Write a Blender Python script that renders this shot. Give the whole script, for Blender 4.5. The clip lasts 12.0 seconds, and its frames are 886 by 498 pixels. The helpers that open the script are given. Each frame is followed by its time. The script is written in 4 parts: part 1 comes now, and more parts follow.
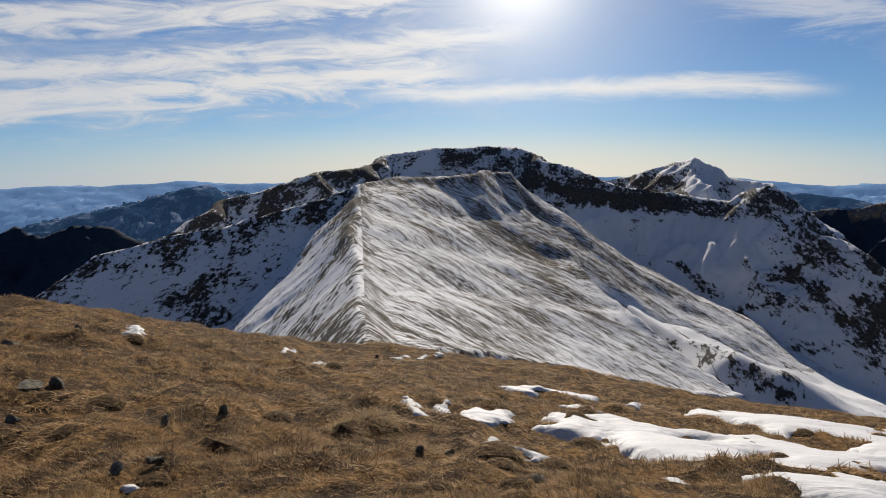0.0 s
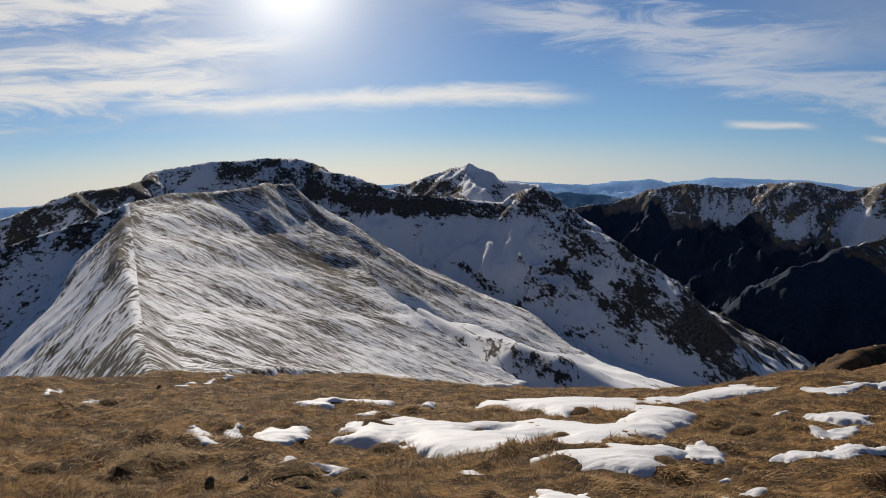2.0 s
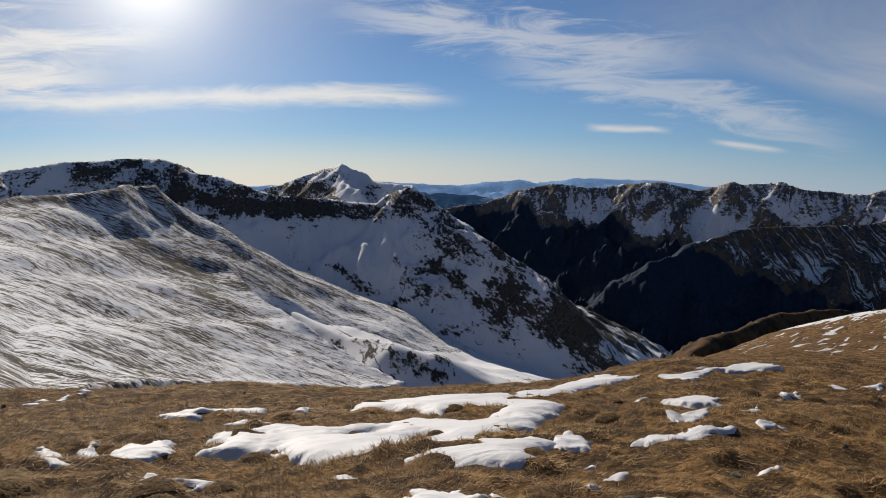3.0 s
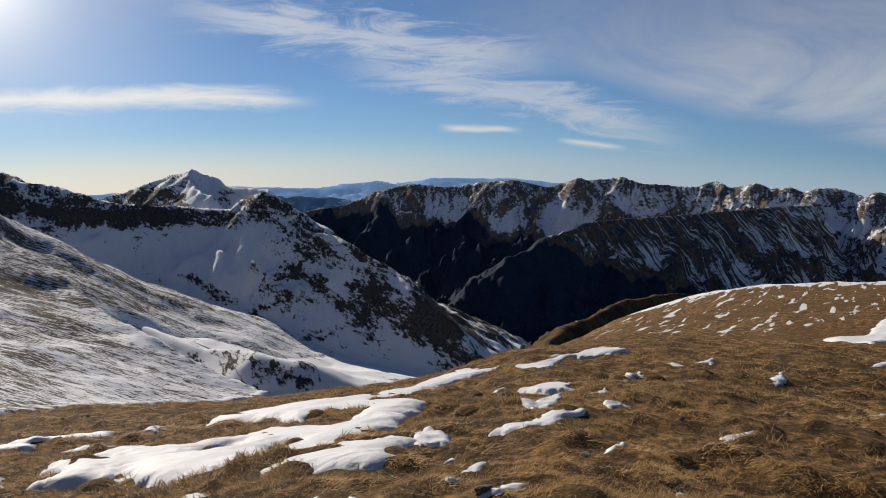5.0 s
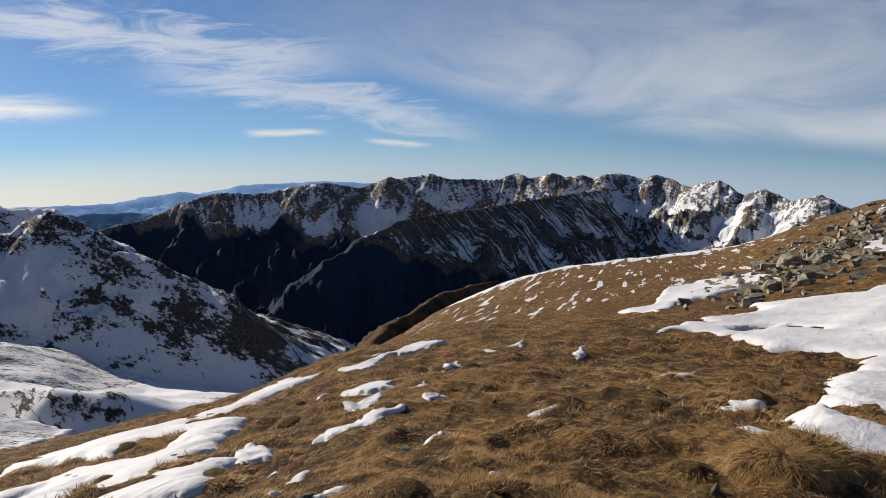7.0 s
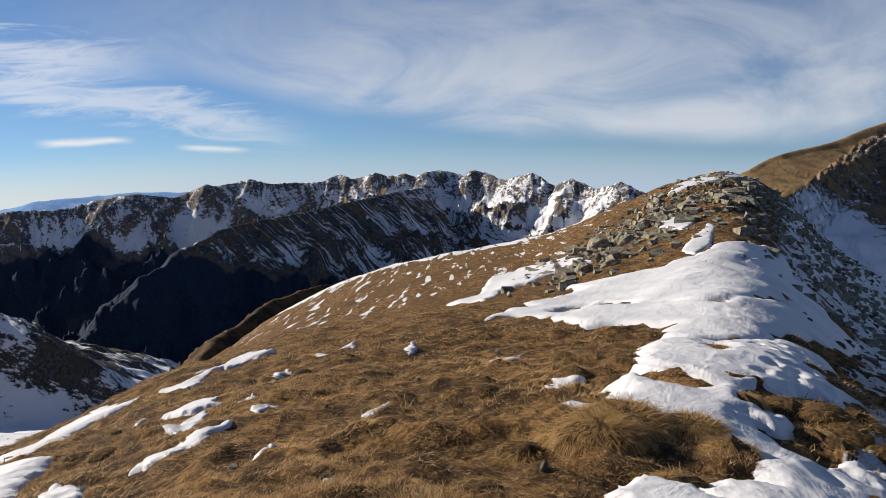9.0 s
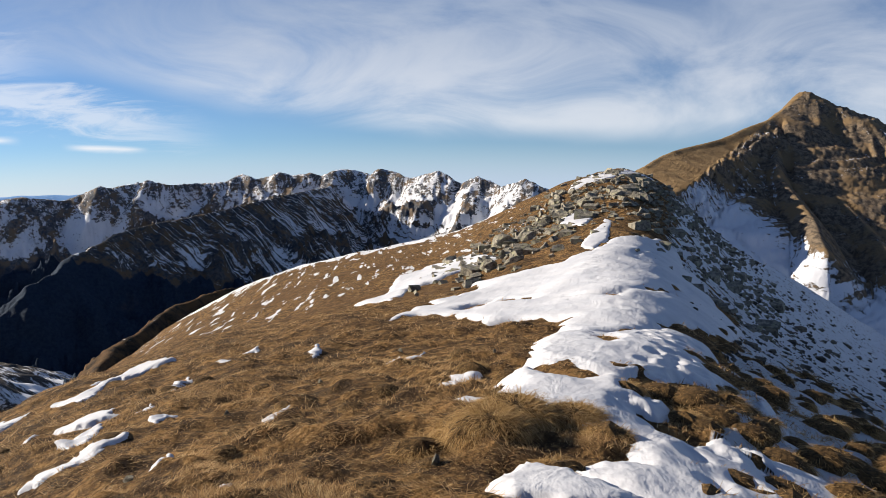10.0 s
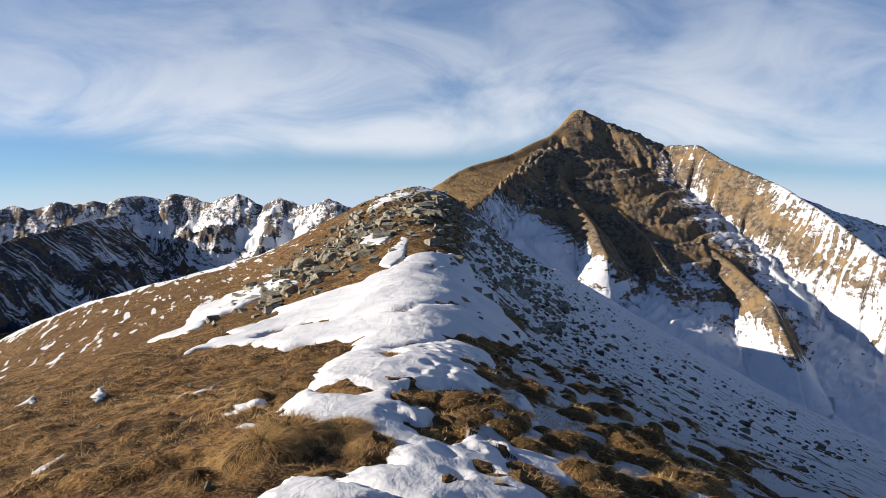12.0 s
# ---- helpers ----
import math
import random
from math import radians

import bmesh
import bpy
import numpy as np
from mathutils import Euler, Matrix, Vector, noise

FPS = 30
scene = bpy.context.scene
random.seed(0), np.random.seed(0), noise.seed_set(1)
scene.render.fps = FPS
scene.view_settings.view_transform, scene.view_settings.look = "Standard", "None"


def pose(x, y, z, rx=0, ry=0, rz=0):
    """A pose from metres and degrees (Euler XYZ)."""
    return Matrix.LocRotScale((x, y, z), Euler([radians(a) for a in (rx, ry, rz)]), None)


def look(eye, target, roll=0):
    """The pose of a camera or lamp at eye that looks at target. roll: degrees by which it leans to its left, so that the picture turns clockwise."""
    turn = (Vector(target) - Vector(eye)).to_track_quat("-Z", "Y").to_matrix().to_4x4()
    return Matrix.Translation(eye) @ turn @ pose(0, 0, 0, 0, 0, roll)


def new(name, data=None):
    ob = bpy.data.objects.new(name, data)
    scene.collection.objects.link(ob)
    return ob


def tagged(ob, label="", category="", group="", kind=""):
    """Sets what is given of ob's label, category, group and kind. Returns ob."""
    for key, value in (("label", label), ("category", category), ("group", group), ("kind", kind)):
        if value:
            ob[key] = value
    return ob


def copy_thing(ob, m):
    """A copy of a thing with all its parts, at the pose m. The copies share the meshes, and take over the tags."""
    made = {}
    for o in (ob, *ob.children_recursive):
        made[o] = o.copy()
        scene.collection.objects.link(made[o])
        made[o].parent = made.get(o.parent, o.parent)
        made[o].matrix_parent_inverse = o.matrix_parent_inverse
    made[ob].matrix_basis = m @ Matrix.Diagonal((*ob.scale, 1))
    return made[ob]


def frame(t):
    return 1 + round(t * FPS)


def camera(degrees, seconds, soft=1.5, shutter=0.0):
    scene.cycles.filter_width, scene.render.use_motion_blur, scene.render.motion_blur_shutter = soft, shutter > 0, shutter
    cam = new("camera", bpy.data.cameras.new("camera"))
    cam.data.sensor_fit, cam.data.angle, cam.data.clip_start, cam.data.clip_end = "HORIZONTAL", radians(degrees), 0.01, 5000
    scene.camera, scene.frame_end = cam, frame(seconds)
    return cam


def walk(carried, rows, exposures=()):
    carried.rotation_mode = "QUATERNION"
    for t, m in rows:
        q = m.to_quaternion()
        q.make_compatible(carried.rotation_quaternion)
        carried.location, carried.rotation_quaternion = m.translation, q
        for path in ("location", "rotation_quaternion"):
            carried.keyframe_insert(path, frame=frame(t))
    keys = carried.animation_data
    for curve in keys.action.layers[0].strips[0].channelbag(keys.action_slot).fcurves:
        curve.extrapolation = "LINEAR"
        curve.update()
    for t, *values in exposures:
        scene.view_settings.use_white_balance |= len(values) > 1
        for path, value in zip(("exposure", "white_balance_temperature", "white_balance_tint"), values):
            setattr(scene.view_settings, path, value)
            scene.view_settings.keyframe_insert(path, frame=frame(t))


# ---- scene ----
cam = camera(62, 12.0, soft=0.6)
EYE = 1.65
TURNS = [
    (0, 0, 0, 0, 75.34, 0.5, 0), (0.5, 0, 0.05, -0.02, 75.09, 1.47, -3.25), (1, 0.02, 0.09, -0.03, 75.53, 1.3, -7.34),
    (1.5, 0.04, 0.1, -0.04, 76.08, 0.48, -11.85), (2, 0.04, 0.07, -0.03, 76, 0.22, -16.84), (2.5, 0.05, 0.06, -0.03, 75.91, -0.75, -22.24),
    (3, 0.1, 0.1, -0.05, 76.15, -1.1, -26.49), (5, 0.2, 0.09, -0.08, 76.48, -1.28, -37.54), (5.5, 0.22, 0.06, -0.08, 76.45, -1.28, -40.33),
    (6, 0.22, 0.01, -0.06, 76.56, -0.74, -43.64), (6.5, 0.19, -0.03, -0.03, 76.66, -0.44, -48), (7, 0.19, -0.05, -0.02, 76.76, -0.06, -52.39),
    (9, 0.33, -0.04, -0.08, 76.74, 0.75, -66.25), (9.5, 0.29, -0.11, -0.05, 76.66, -0.12, -69.4), (10, 0.18, -0.24, 0.02, 76.55, 0.38, -73.44),
    (10.5, 0.05, -0.39, 0.09, 76.86, 0.44, -78.12), (11, -0.05, -0.5, 0.13, 77.58, 0.69, -81.05), (11.5, -0.2, -0.63, 0.2, 77.56, 0.3, -84.86),
    (12, -0.37, -0.75, 0.28, 77.91, 0.43, -88.74)]
walk(cam, [(t, pose(x, y, EYE + z, rx, ry, rz)) for t, x, y, z, rx, ry, rz in TURNS],
     exposures=[(0, 0.2), (2.5, 0.15), (5.5, 0.28), (7, 0.42), (9, 0.6), (9.5, 0.7), (10.5, 0.88), (12, 0.92)])

# ---- light ----
SUN_AZ, SUN_EL = 3.0, 19.0
sun_way = Vector((math.sin(radians(SUN_AZ)) * math.cos(radians(SUN_EL)), math.cos(radians(SUN_AZ)) * math.cos(radians(SUN_EL)), math.sin(radians(SUN_EL))))
sun = new("sun", bpy.data.lights.new("sun", "SUN"))
sun.data.energy, sun.data.angle, sun.data.color = 5.0, radians(0.6), (1.0, 0.9, 0.77)
sun.matrix_world = look((0, 0, 50), Vector((0, 0, 50)) - sun_way)


class Nodes:
    """A small builder for node trees."""

    def __init__(self, tree):
        self.tree = tree
        tree.nodes.clear()

    def add(self, kind, ins=None, **sets):
        n = self.tree.nodes.new(kind)
        for key, value in sets.items():
            setattr(n, key, value)
        for key, value in (ins or {}).items():
            self.plug(n.inputs[key], value)
        return n

    def plug(self, socket, value):
        if isinstance(value, bpy.types.NodeSocket):
            self.tree.links.new(value, socket)
        elif isinstance(value, bpy.types.Node):
            self.tree.links.new(value.outputs[0], socket)
        else:
            socket.default_value = value

    def math(self, op, a, b=0.0, c=0.0, clamp=False):
        return self.add("ShaderNodeMath", {0: a, 1: b, 2: c}, operation=op, use_clamp=clamp).outputs[0]

    def vec(self, op, a, b=(0, 0, 0), out=0):
        return self.add("ShaderNodeVectorMath", {0: a, 1: b}, operation=op).outputs[out]

    def noise(self, vector, scale, detail=4.0, rough=0.55, warp=0.0):
        return self.add("ShaderNodeTexNoise", {"Vector": vector, "Scale": scale, "Detail": detail, "Roughness": rough, "Distortion": warp}).outputs[0]

    def step(self, value, low, high):
        n = self.add("ShaderNodeMapRange", {"Value": value, "From Min": low, "From Max": high}, interpolation_type="SMOOTHSTEP")
        return n.outputs[0]

    def mix(self, fac, a, b):
        n = self.add("ShaderNodeMix", data_type="RGBA")
        self.plug(n.inputs[0], fac), self.plug(n.inputs[6], a), self.plug(n.inputs[7], b)
        return n.outputs[2]

    def scaled(self, vector, s):
        return self.vec("MULTIPLY", vector, s)


def rgb(r, g, b):
    return (r, g, b, 1.0)


world = bpy.data.worlds.new("sky")
scene.world = world
world.use_nodes = True
w = Nodes(world.node_tree)
way = w.add("ShaderNodeTexCoord").outputs["Generated"]
# seen from high up, the horizon lies below eye level
lifted = w.vec("NORMALIZE", w.vec("ADD", way, (0, 0, 0.15)))
sky = w.add("ShaderNodeTexSky", {"Vector": lifted}, sky_type="NISHITA", sun_disc=False, sun_elevation=radians(22), sun_rotation=radians(SUN_AZ),
            altitude=2200, air_density=1.0, dust_density=0.15, ozone_density=2.2)
# clouds by bearing and height, in degrees
xyz = w.add("ShaderNodeSeparateXYZ", {0: way}).outputs
bearing = w.math("DEGREES", w.math("ARCTAN2", xyz[0], xyz[1]))
rise = w.math("DEGREES", w.math("ARCSINE", xyz[2]))
chart = w.add("ShaderNodeCombineXYZ", {0: bearing, 1: rise, 2: 0.0}).outputs[0]
curl = w.math("MULTIPLY", w.math("SUBTRACT", w.noise(w.scaled(chart, (0.05, 0.16, 1)), 1.0, 3), 0.5), 2.4)
waved = w.math("ADD", rise, curl)
thread = w.noise(w.scaled(chart, (0.14, 0.7, 1)), 1.0, 9, 0.66, 1.4)
mottle = w.noise(w.scaled(chart, (0.075, 0.16, 1)), 1.0, 8, 0.58, 0.9)


def bank(az0, az1, el0, el1, half, threads, soft=6.0):
    """A cloud bank drawn from one bearing to another, thinning out at its ends."""
    middle = w.add("ShaderNodeMapRange", {"Value": bearing, "From Min": az0, "From Max": az1, "To Min": el0, "To Max": el1}).outputs[0]
    off = w.math("DIVIDE", w.math("ABSOLUTE", w.math("SUBTRACT", waved, middle)), half)
    body = w.math("SUBTRACT", 1.0, off)
    ends = w.math("MULTIPLY", w.step(bearing, az0, az0 + soft), w.math("SUBTRACT", 1.0, w.step(bearing, az1 - soft, az1)))
    grain = w.math("MULTIPLY", w.math("SUBTRACT", thread, 0.5), threads)
    return w.math("MULTIPLY", w.step(w.math("ADD", body, grain), -0.1, 1.15), ends)


def most(values):
    total = values[0]
    for v in values[1:]:
        total = w.math("MAXIMUM", total, v)
    return total


white = most([bank(-8, 29, -2.6, -1.9, 0.95, 1.5), bank(-60, 4, -5.0, -0.6, 1.7, 3.4), bank(-60, 8, -3.0, 1.6, 1.2, 3.2),
              bank(-60, 2, 1.0, 4.5, 1.5, 3.0), bank(37, 44, -4.2, -4.4, 0.35, 1.0, 2.0), bank(46, 52, -4.8, -5.2, 0.35, 1.0, 2.0)])
thin = w.math("MULTIPLY", most([bank(28, 58, 1.2, -4.6, 1.7, 3.4, 9.0), bank(16, 48, 4.6, 0.2, 2.0, 3.6, 9.0)]), 0.6)
white = w.math("MAXIMUM", white, thin)
edge = w.add("ShaderNodeMapRange", {"Value": bearing, "From Min": 40, "From Max": 72, "To Min": 1.0, "To Max": -5.2}).outputs[0]
veil = w.math("MULTIPLY", w.step(w.math("SUBTRACT", waved, edge), -0.4, 1.8), w.step(bearing, 28, 62))
veil = w.math("MULTIPLY", veil, w.step(mottle, 0.2, 0.72))
high = w.math("MULTIPLY", w.step(rise, 1.0, 9.0), w.math("MULTIPLY", w.step(mottle, 0.3, 0.75), 0.75))
low_band = w.math("MULTIPLY", w.math("SUBTRACT", 1.0, w.step(rise, -8.0, -5.5)), w.step(bearing, 95, 110))
toward = w.vec("DOT_PRODUCT", way, tuple(Vector((math.sin(radians(5.7)), math.cos(radians(5.7)), 0.105)).normalized()), 1)
near_sun = w.math("MAXIMUM", toward, 0.0)
glow = w.math("POWER", near_sun, 60.0)
core = w.math("POWER", near_sun, 420.0)
blue = w.vec("MULTIPLY", sky.outputs[0], (0.63, 0.77, 0.95))
veil_col = w.mix(w.step(rise, -4.0, 9.0), rgb(7.9, 8.1, 8.5), rgb(3.5, 4.3, 5.7))
seen = w.mix(w.math("MULTIPLY", w.math("MAXIMUM", veil, high), 0.74), blue, w.mix(glow, veil_col, rgb(9, 9.2, 10)))
seen = w.mix(w.math("MULTIPLY", bank(-60, 12, -2.5, 1.0, 5.5, 2.6, 12.0), 0.42), seen, rgb(8.0, 8.2, 8.7))
wide_glow = w.math("POWER", near_sun, 6.0)
haze = w.math("SUBTRACT", 1.0, w.step(rise, -9.0, -4.5))
seen = w.mix(w.math("MULTIPLY", haze, 0.82), seen, w.mix(wide_glow, rgb(5.0, 6.1, 8.0), rgb(13.0, 11.4, 9.0)))
seen = w.mix(w.math("MULTIPLY", low_band, 0.5), seen, rgb(6.0, 6.4, 7.2))
seen = w.mix(w.math("MULTIPLY", white, 0.85), seen, w.mix(wide_glow, rgb(8.3, 8.4, 8.8), rgb(13, 12.4, 11.4)))
seen = w.mix(w.math("MULTIPLY", glow, 0.45), seen, rgb(14, 14.2, 14.6))
seen = w.mix(core, seen, rgb(17.5, 17.4, 17.2))
# deep blue overhead: sky above the view darkened to weaken its fill light
seen = w.vec("MULTIPLY", seen, w.mix(w.step(rise, 14.0, 50.0), rgb(1, 1, 1), rgb(0.44, 0.54, 0.70)))
w.add("ShaderNodeOutputWorld", {0: w.add("ShaderNodeBackground", {0: seen, 1: 0.06})})


# ---- noise on arrays ----
def lattice(ix, iy, seed):
    h = (ix.astype(np.int64) * 374761393 + iy.astype(np.int64) * 668265263 + seed * 1274126177) & 0xFFFFFFFF
    h = ((h ^ (h >> 13)) * 1274126177) & 0xFFFFFFFF
    return ((h ^ (h >> 16)) & 0xFFFF) / 65535.0 * 2 * math.pi


def perlin(x, y, seed=0):
    ix, iy = np.floor(x), np.floor(y)
    fx, fy = x - ix, y - iy
    u, v = fx * fx * fx * (fx * (fx * 6 - 15) + 10), fy * fy * fy * (fy * (fy * 6 - 15) + 10)

    def corner(a, b):
        g = lattice(ix + a, iy + b, seed)
        return np.cos(g) * (fx - a) + np.sin(g) * (fy - b)
    low = corner(0, 0) * (1 - u) + corner(1, 0) * u
    high = corner(0, 1) * (1 - u) + corner(1, 1) * u
    return (low * (1 - v) + high * v) * 1.5


def fbm(x, y, octaves=4, seed=0, gain=0.5):
    total, amp = np.zeros_like(x), 1.0
    for k in range(octaves):
        total += amp * perlin(x * 2 ** k, y * 2 ** k, seed + k * 17)
        amp *= gain
    return total


def ridged(x, y, octaves=3, seed=0, gain=0.5):
    total, amp = np.zeros_like(x), 1.0
    for k in range(octaves):
        total += amp * (1 - 2 * np.abs(perlin(x * 2 ** k, y * 2 ** k, seed + k * 13)))
        amp *= gain
    return total


def alpine(x, y, octaves=6, seed=0):
    """Sharp branching ridges, about 0 to 1, whose finer ridges gather on the larger ones."""
    total, weight, amp = np.zeros_like(x), np.ones_like(x), 0.55
    for k in range(octaves):
        crest = (1 - np.minimum(np.abs(perlin(x * 2.1 ** k, y * 2.1 ** k, seed + k * 13)) * 1.6, 1)) ** 2 * weight
        total += amp * crest
        weight = np.clip(crest * 1.9, 0.15, 1)
        amp *= 0.62
    return total


# ---- places ----
def place(az, el, r):
    """A point by its bearing, its angle over the eye's level and its distance along the ground."""
    return Vector((r * math.sin(radians(az)), r * math.cos(radians(az)), EYE + r * math.tan(radians(el))))


def smooth(a, k):
    """Blur a table along both axes."""
    w1 = np.exp(-0.5 * (np.arange(-3 * k, 3 * k + 1) / k) ** 2)
    w1 /= w1.sum()
    for axis in (0, 1):
        pad = [(0, 0), (0, 0)]
        pad[axis] = (3 * k, 3 * k)
        b = np.pad(a, pad, mode="edge")
        a = np.apply_along_axis(lambda c: np.convolve(c, w1, "valid"), axis, b)
    return a


def grid_mesh(name, x, y, z, flow=None, keep=None):
    """A sheet over a grid of points, with an optional vector per point for the material."""
    rows, cols = x.shape
    index = np.arange(rows * cols).reshape(rows, cols)
    quads = np.stack([index[:-1, :-1], index[:-1, 1:], index[1:, 1:], index[1:, :-1]], -1).reshape(-1, 4)
    if keep is not None:
        quads = quads[keep.reshape(-1)]
    pts = np.stack([x, y, z], -1).reshape(-1, 3)
    used = np.unique(quads)
    back = np.full(rows * cols, -1)
    back[used] = np.arange(len(used))
    quads = back[quads]
    me = bpy.data.meshes.new(name)
    me.vertices.add(len(used))
    me.vertices.foreach_set("co", pts[used].astype(np.float32).ravel())
    me.loops.add(quads.size)
    me.loops.foreach_set("vertex_index", quads.astype(np.int32).ravel())
    me.polygons.add(len(quads))
    me.polygons.foreach_set("loop_start", np.arange(0, quads.size, 4, dtype=np.int32))
    me.polygons.foreach_set("use_smooth", np.ones(len(quads), bool))
    if flow is not None:
        at = me.attributes.new("flow", "FLOAT_VECTOR", "POINT")
        at.data.foreach_set("vector", flow.reshape(-1, 3)[used].astype(np.float32).ravel())
    me.update(calc_edges=True)
    me.validate()
    return me


# ---- materials ----
def material(name):
    m = bpy.data.materials.new(name)
    m.use_nodes = True
    return m, Nodes(m.node_tree)


def finish(n, color, rough, height=None, depth=0.0, strength=1.0, spec=0.3):
    ins = {"Base Color": color, "Roughness": rough, "Specular IOR Level": spec}
    if height is not None:
        ins["Normal"] = n.add("ShaderNodeBump", {"Height": height, "Distance": depth, "Strength": strength}).outputs[0]
    s = n.add("ShaderNodeBsdfPrincipled", ins)
    n.add("ShaderNodeOutputMaterial", {0: s})


def mountain_material(name, rock_a, rock_b, grass, snow_bias, streak=(0.3, 0.03), size=1.0, gains=(1.3, 0.7, 1.5), grassy=(0.5, 0.62), woods=1.0, ledges=1.0, woods_at=(-0.7, -0.9), comb=0.35, grain=0.1, settle=1.3, stroke=None, pull=0.8, bite=0.36, sway=24.0, deep=(rgb(0.014, 0.026, 0.048), rgb(0.024, 0.040, 0.064))):
    """Rock, withered grass and wind-blown snow that lies in streaks down the slope. flow holds the way along the crest, the way down it, and the cover."""
    m, n = material(name)
    flow = n.add("ShaderNodeAttribute", attribute_name="flow").outputs["Vector"]
    geo = n.add("ShaderNodeNewGeometry")
    pos = geo.outputs["Position"]
    cover = n.add("ShaderNodeSeparateXYZ", {0: flow}).outputs["Z"]
    steep = n.add("ShaderNodeSeparateXYZ", {0: geo.outputs["Normal"]}).outputs["Z"]
    # the wind drags the streaks aslant, and they wander
    slant = n.add("ShaderNodeSeparateXYZ", {0: flow}).outputs
    wander = n.math("MULTIPLY", n.math("SUBTRACT", n.noise(pos, 0.02, 2, 0.5), 0.5), sway)
    across = n.math("ADD", slant[0], wander)
    drawn = n.add("ShaderNodeCombineXYZ", {0: across, 1: slant[1], 2: 0.0}).outputs[0]
    lines = n.noise(n.scaled(drawn, (streak[0], streak[1], 0)), 1.0, 6, 0.7, 0.1)
    # the snow is drawn out along the slope's own direction
    drag = pos
    if stroke:
        run_down = Vector(stroke).normalized()
        drag = n.vec("SUBTRACT", pos, n.scaled(n.add("ShaderNodeCombineXYZ", {k: n.vec("DOT_PRODUCT", pos, tuple(run_down), 1) for k in range(3)}).outputs[0], tuple(run_down * pull)))
    patches = n.noise(n.scaled(drag, (1, 1, ledges)), 0.022 / size, 9, 0.68)
    fine = n.noise(n.scaled(drag, (1, 1, 1.5)), grain, 8, 0.72, 0.15)
    amount = n.math("ADD", cover, snow_bias)
    for value, gain in zip((lines, patches, fine), gains):
        amount = n.math("ADD", amount, n.math("MULTIPLY", n.math("SUBTRACT", value, 0.5), gain))
    amount = n.math("ADD", amount, n.math("MULTIPLY", n.math("SUBTRACT", steep, 0.75), settle))
    snow = n.step(amount, -0.08, 0.09)
    rock = n.mix(n.step(n.noise(pos, grain * 1.4, 4, 0.68), 0.38, 0.62), rock_a, rock_b)
    rock = n.mix(n.step(n.noise(pos, 0.03 / size, 5, 0.65), *grassy), rock, grass)
    # default deep: dark woods with the valley's shade and blue haze in their colour
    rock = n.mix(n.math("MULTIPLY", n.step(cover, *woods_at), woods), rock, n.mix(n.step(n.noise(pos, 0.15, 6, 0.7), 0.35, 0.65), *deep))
    snow_tone = n.mix(n.noise(pos, 0.05 / size, 3), rgb(0.66, 0.68, 0.72), rgb(0.77, 0.77, 0.78))
    color = n.mix(snow, rock, snow_tone)
    relief = n.math("ADD", n.math("MULTIPLY", fine, n.math("SUBTRACT", 1.0, n.math("MULTIPLY", snow, 0.7))), n.math("MULTIPLY", lines, comb))
    finish(n, color, n.math("SUBTRACT", 0.95, n.math("MULTIPLY", snow, 0.05)), relief, bite / grain, 1.0, 0.1)
    return m


GREY_A, GREY_B, BROWN = rgb(0.03, 0.028, 0.027), rgb(0.09, 0.08, 0.068), rgb(0.15, 0.09, 0.04)
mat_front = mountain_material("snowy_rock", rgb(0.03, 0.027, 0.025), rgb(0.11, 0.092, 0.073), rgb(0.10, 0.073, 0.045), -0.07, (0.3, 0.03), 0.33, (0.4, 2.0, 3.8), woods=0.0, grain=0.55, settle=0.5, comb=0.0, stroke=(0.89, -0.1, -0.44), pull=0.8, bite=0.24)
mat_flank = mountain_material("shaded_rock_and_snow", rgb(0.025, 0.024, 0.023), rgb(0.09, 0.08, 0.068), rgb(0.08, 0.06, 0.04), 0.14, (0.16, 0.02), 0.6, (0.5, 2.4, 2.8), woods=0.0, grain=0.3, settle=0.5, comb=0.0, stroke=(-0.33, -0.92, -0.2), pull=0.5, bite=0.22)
mat_cirque = mountain_material("cirque_snow_and_rock", rgb(0.035, 0.033, 0.034), rgb(0.10, 0.09, 0.08), rgb(0.07, 0.06, 0.045), 0.06, (0.2, 0.02), 0.95, (0.4, 2.9, 2.3), ledges=2.2, woods=0.0, grain=0.2, comb=0.0, settle=0.9, stroke=(-0.11, -0.97, -0.2), pull=0.6)
# blue-grey of the far air put into the rock colours of range and cliff
mat_range = mountain_material("haze_toned_rock_and_snow", rgb(0.06, 0.068, 0.085), rgb(0.15, 0.148, 0.148), rgb(0.19, 0.14, 0.095), -0.06, (0.07, 0.006), 0.8, (2.0, 1.6, 2.0), (0.44, 0.6), woods_at=(-0.55, -0.75), grain=0.09, settle=0.2, comb=0.1)
mat_cliff = mountain_material("haze_toned_cliff_with_snow", rgb(0.042, 0.048, 0.06), rgb(0.105, 0.10, 0.095), rgb(0.14, 0.098, 0.06), -0.26, (0.13, 0.004), 0.8, (4.2, 1.2, 1.8), (0.44, 0.6), woods_at=(-0.55, -0.75), grain=0.09, sway=5.0, settle=0.2, comb=0.1)
mat_rib = mountain_material("brown_rib_turf", rgb(0.016, 0.013, 0.010), rgb(0.045, 0.031, 0.018), rgb(0.11, 0.062, 0.027), 0.0, (0.08, 0.01), 0.6, (1.6, 1.0, 1.6), (0.4, 0.6), grain=0.3)
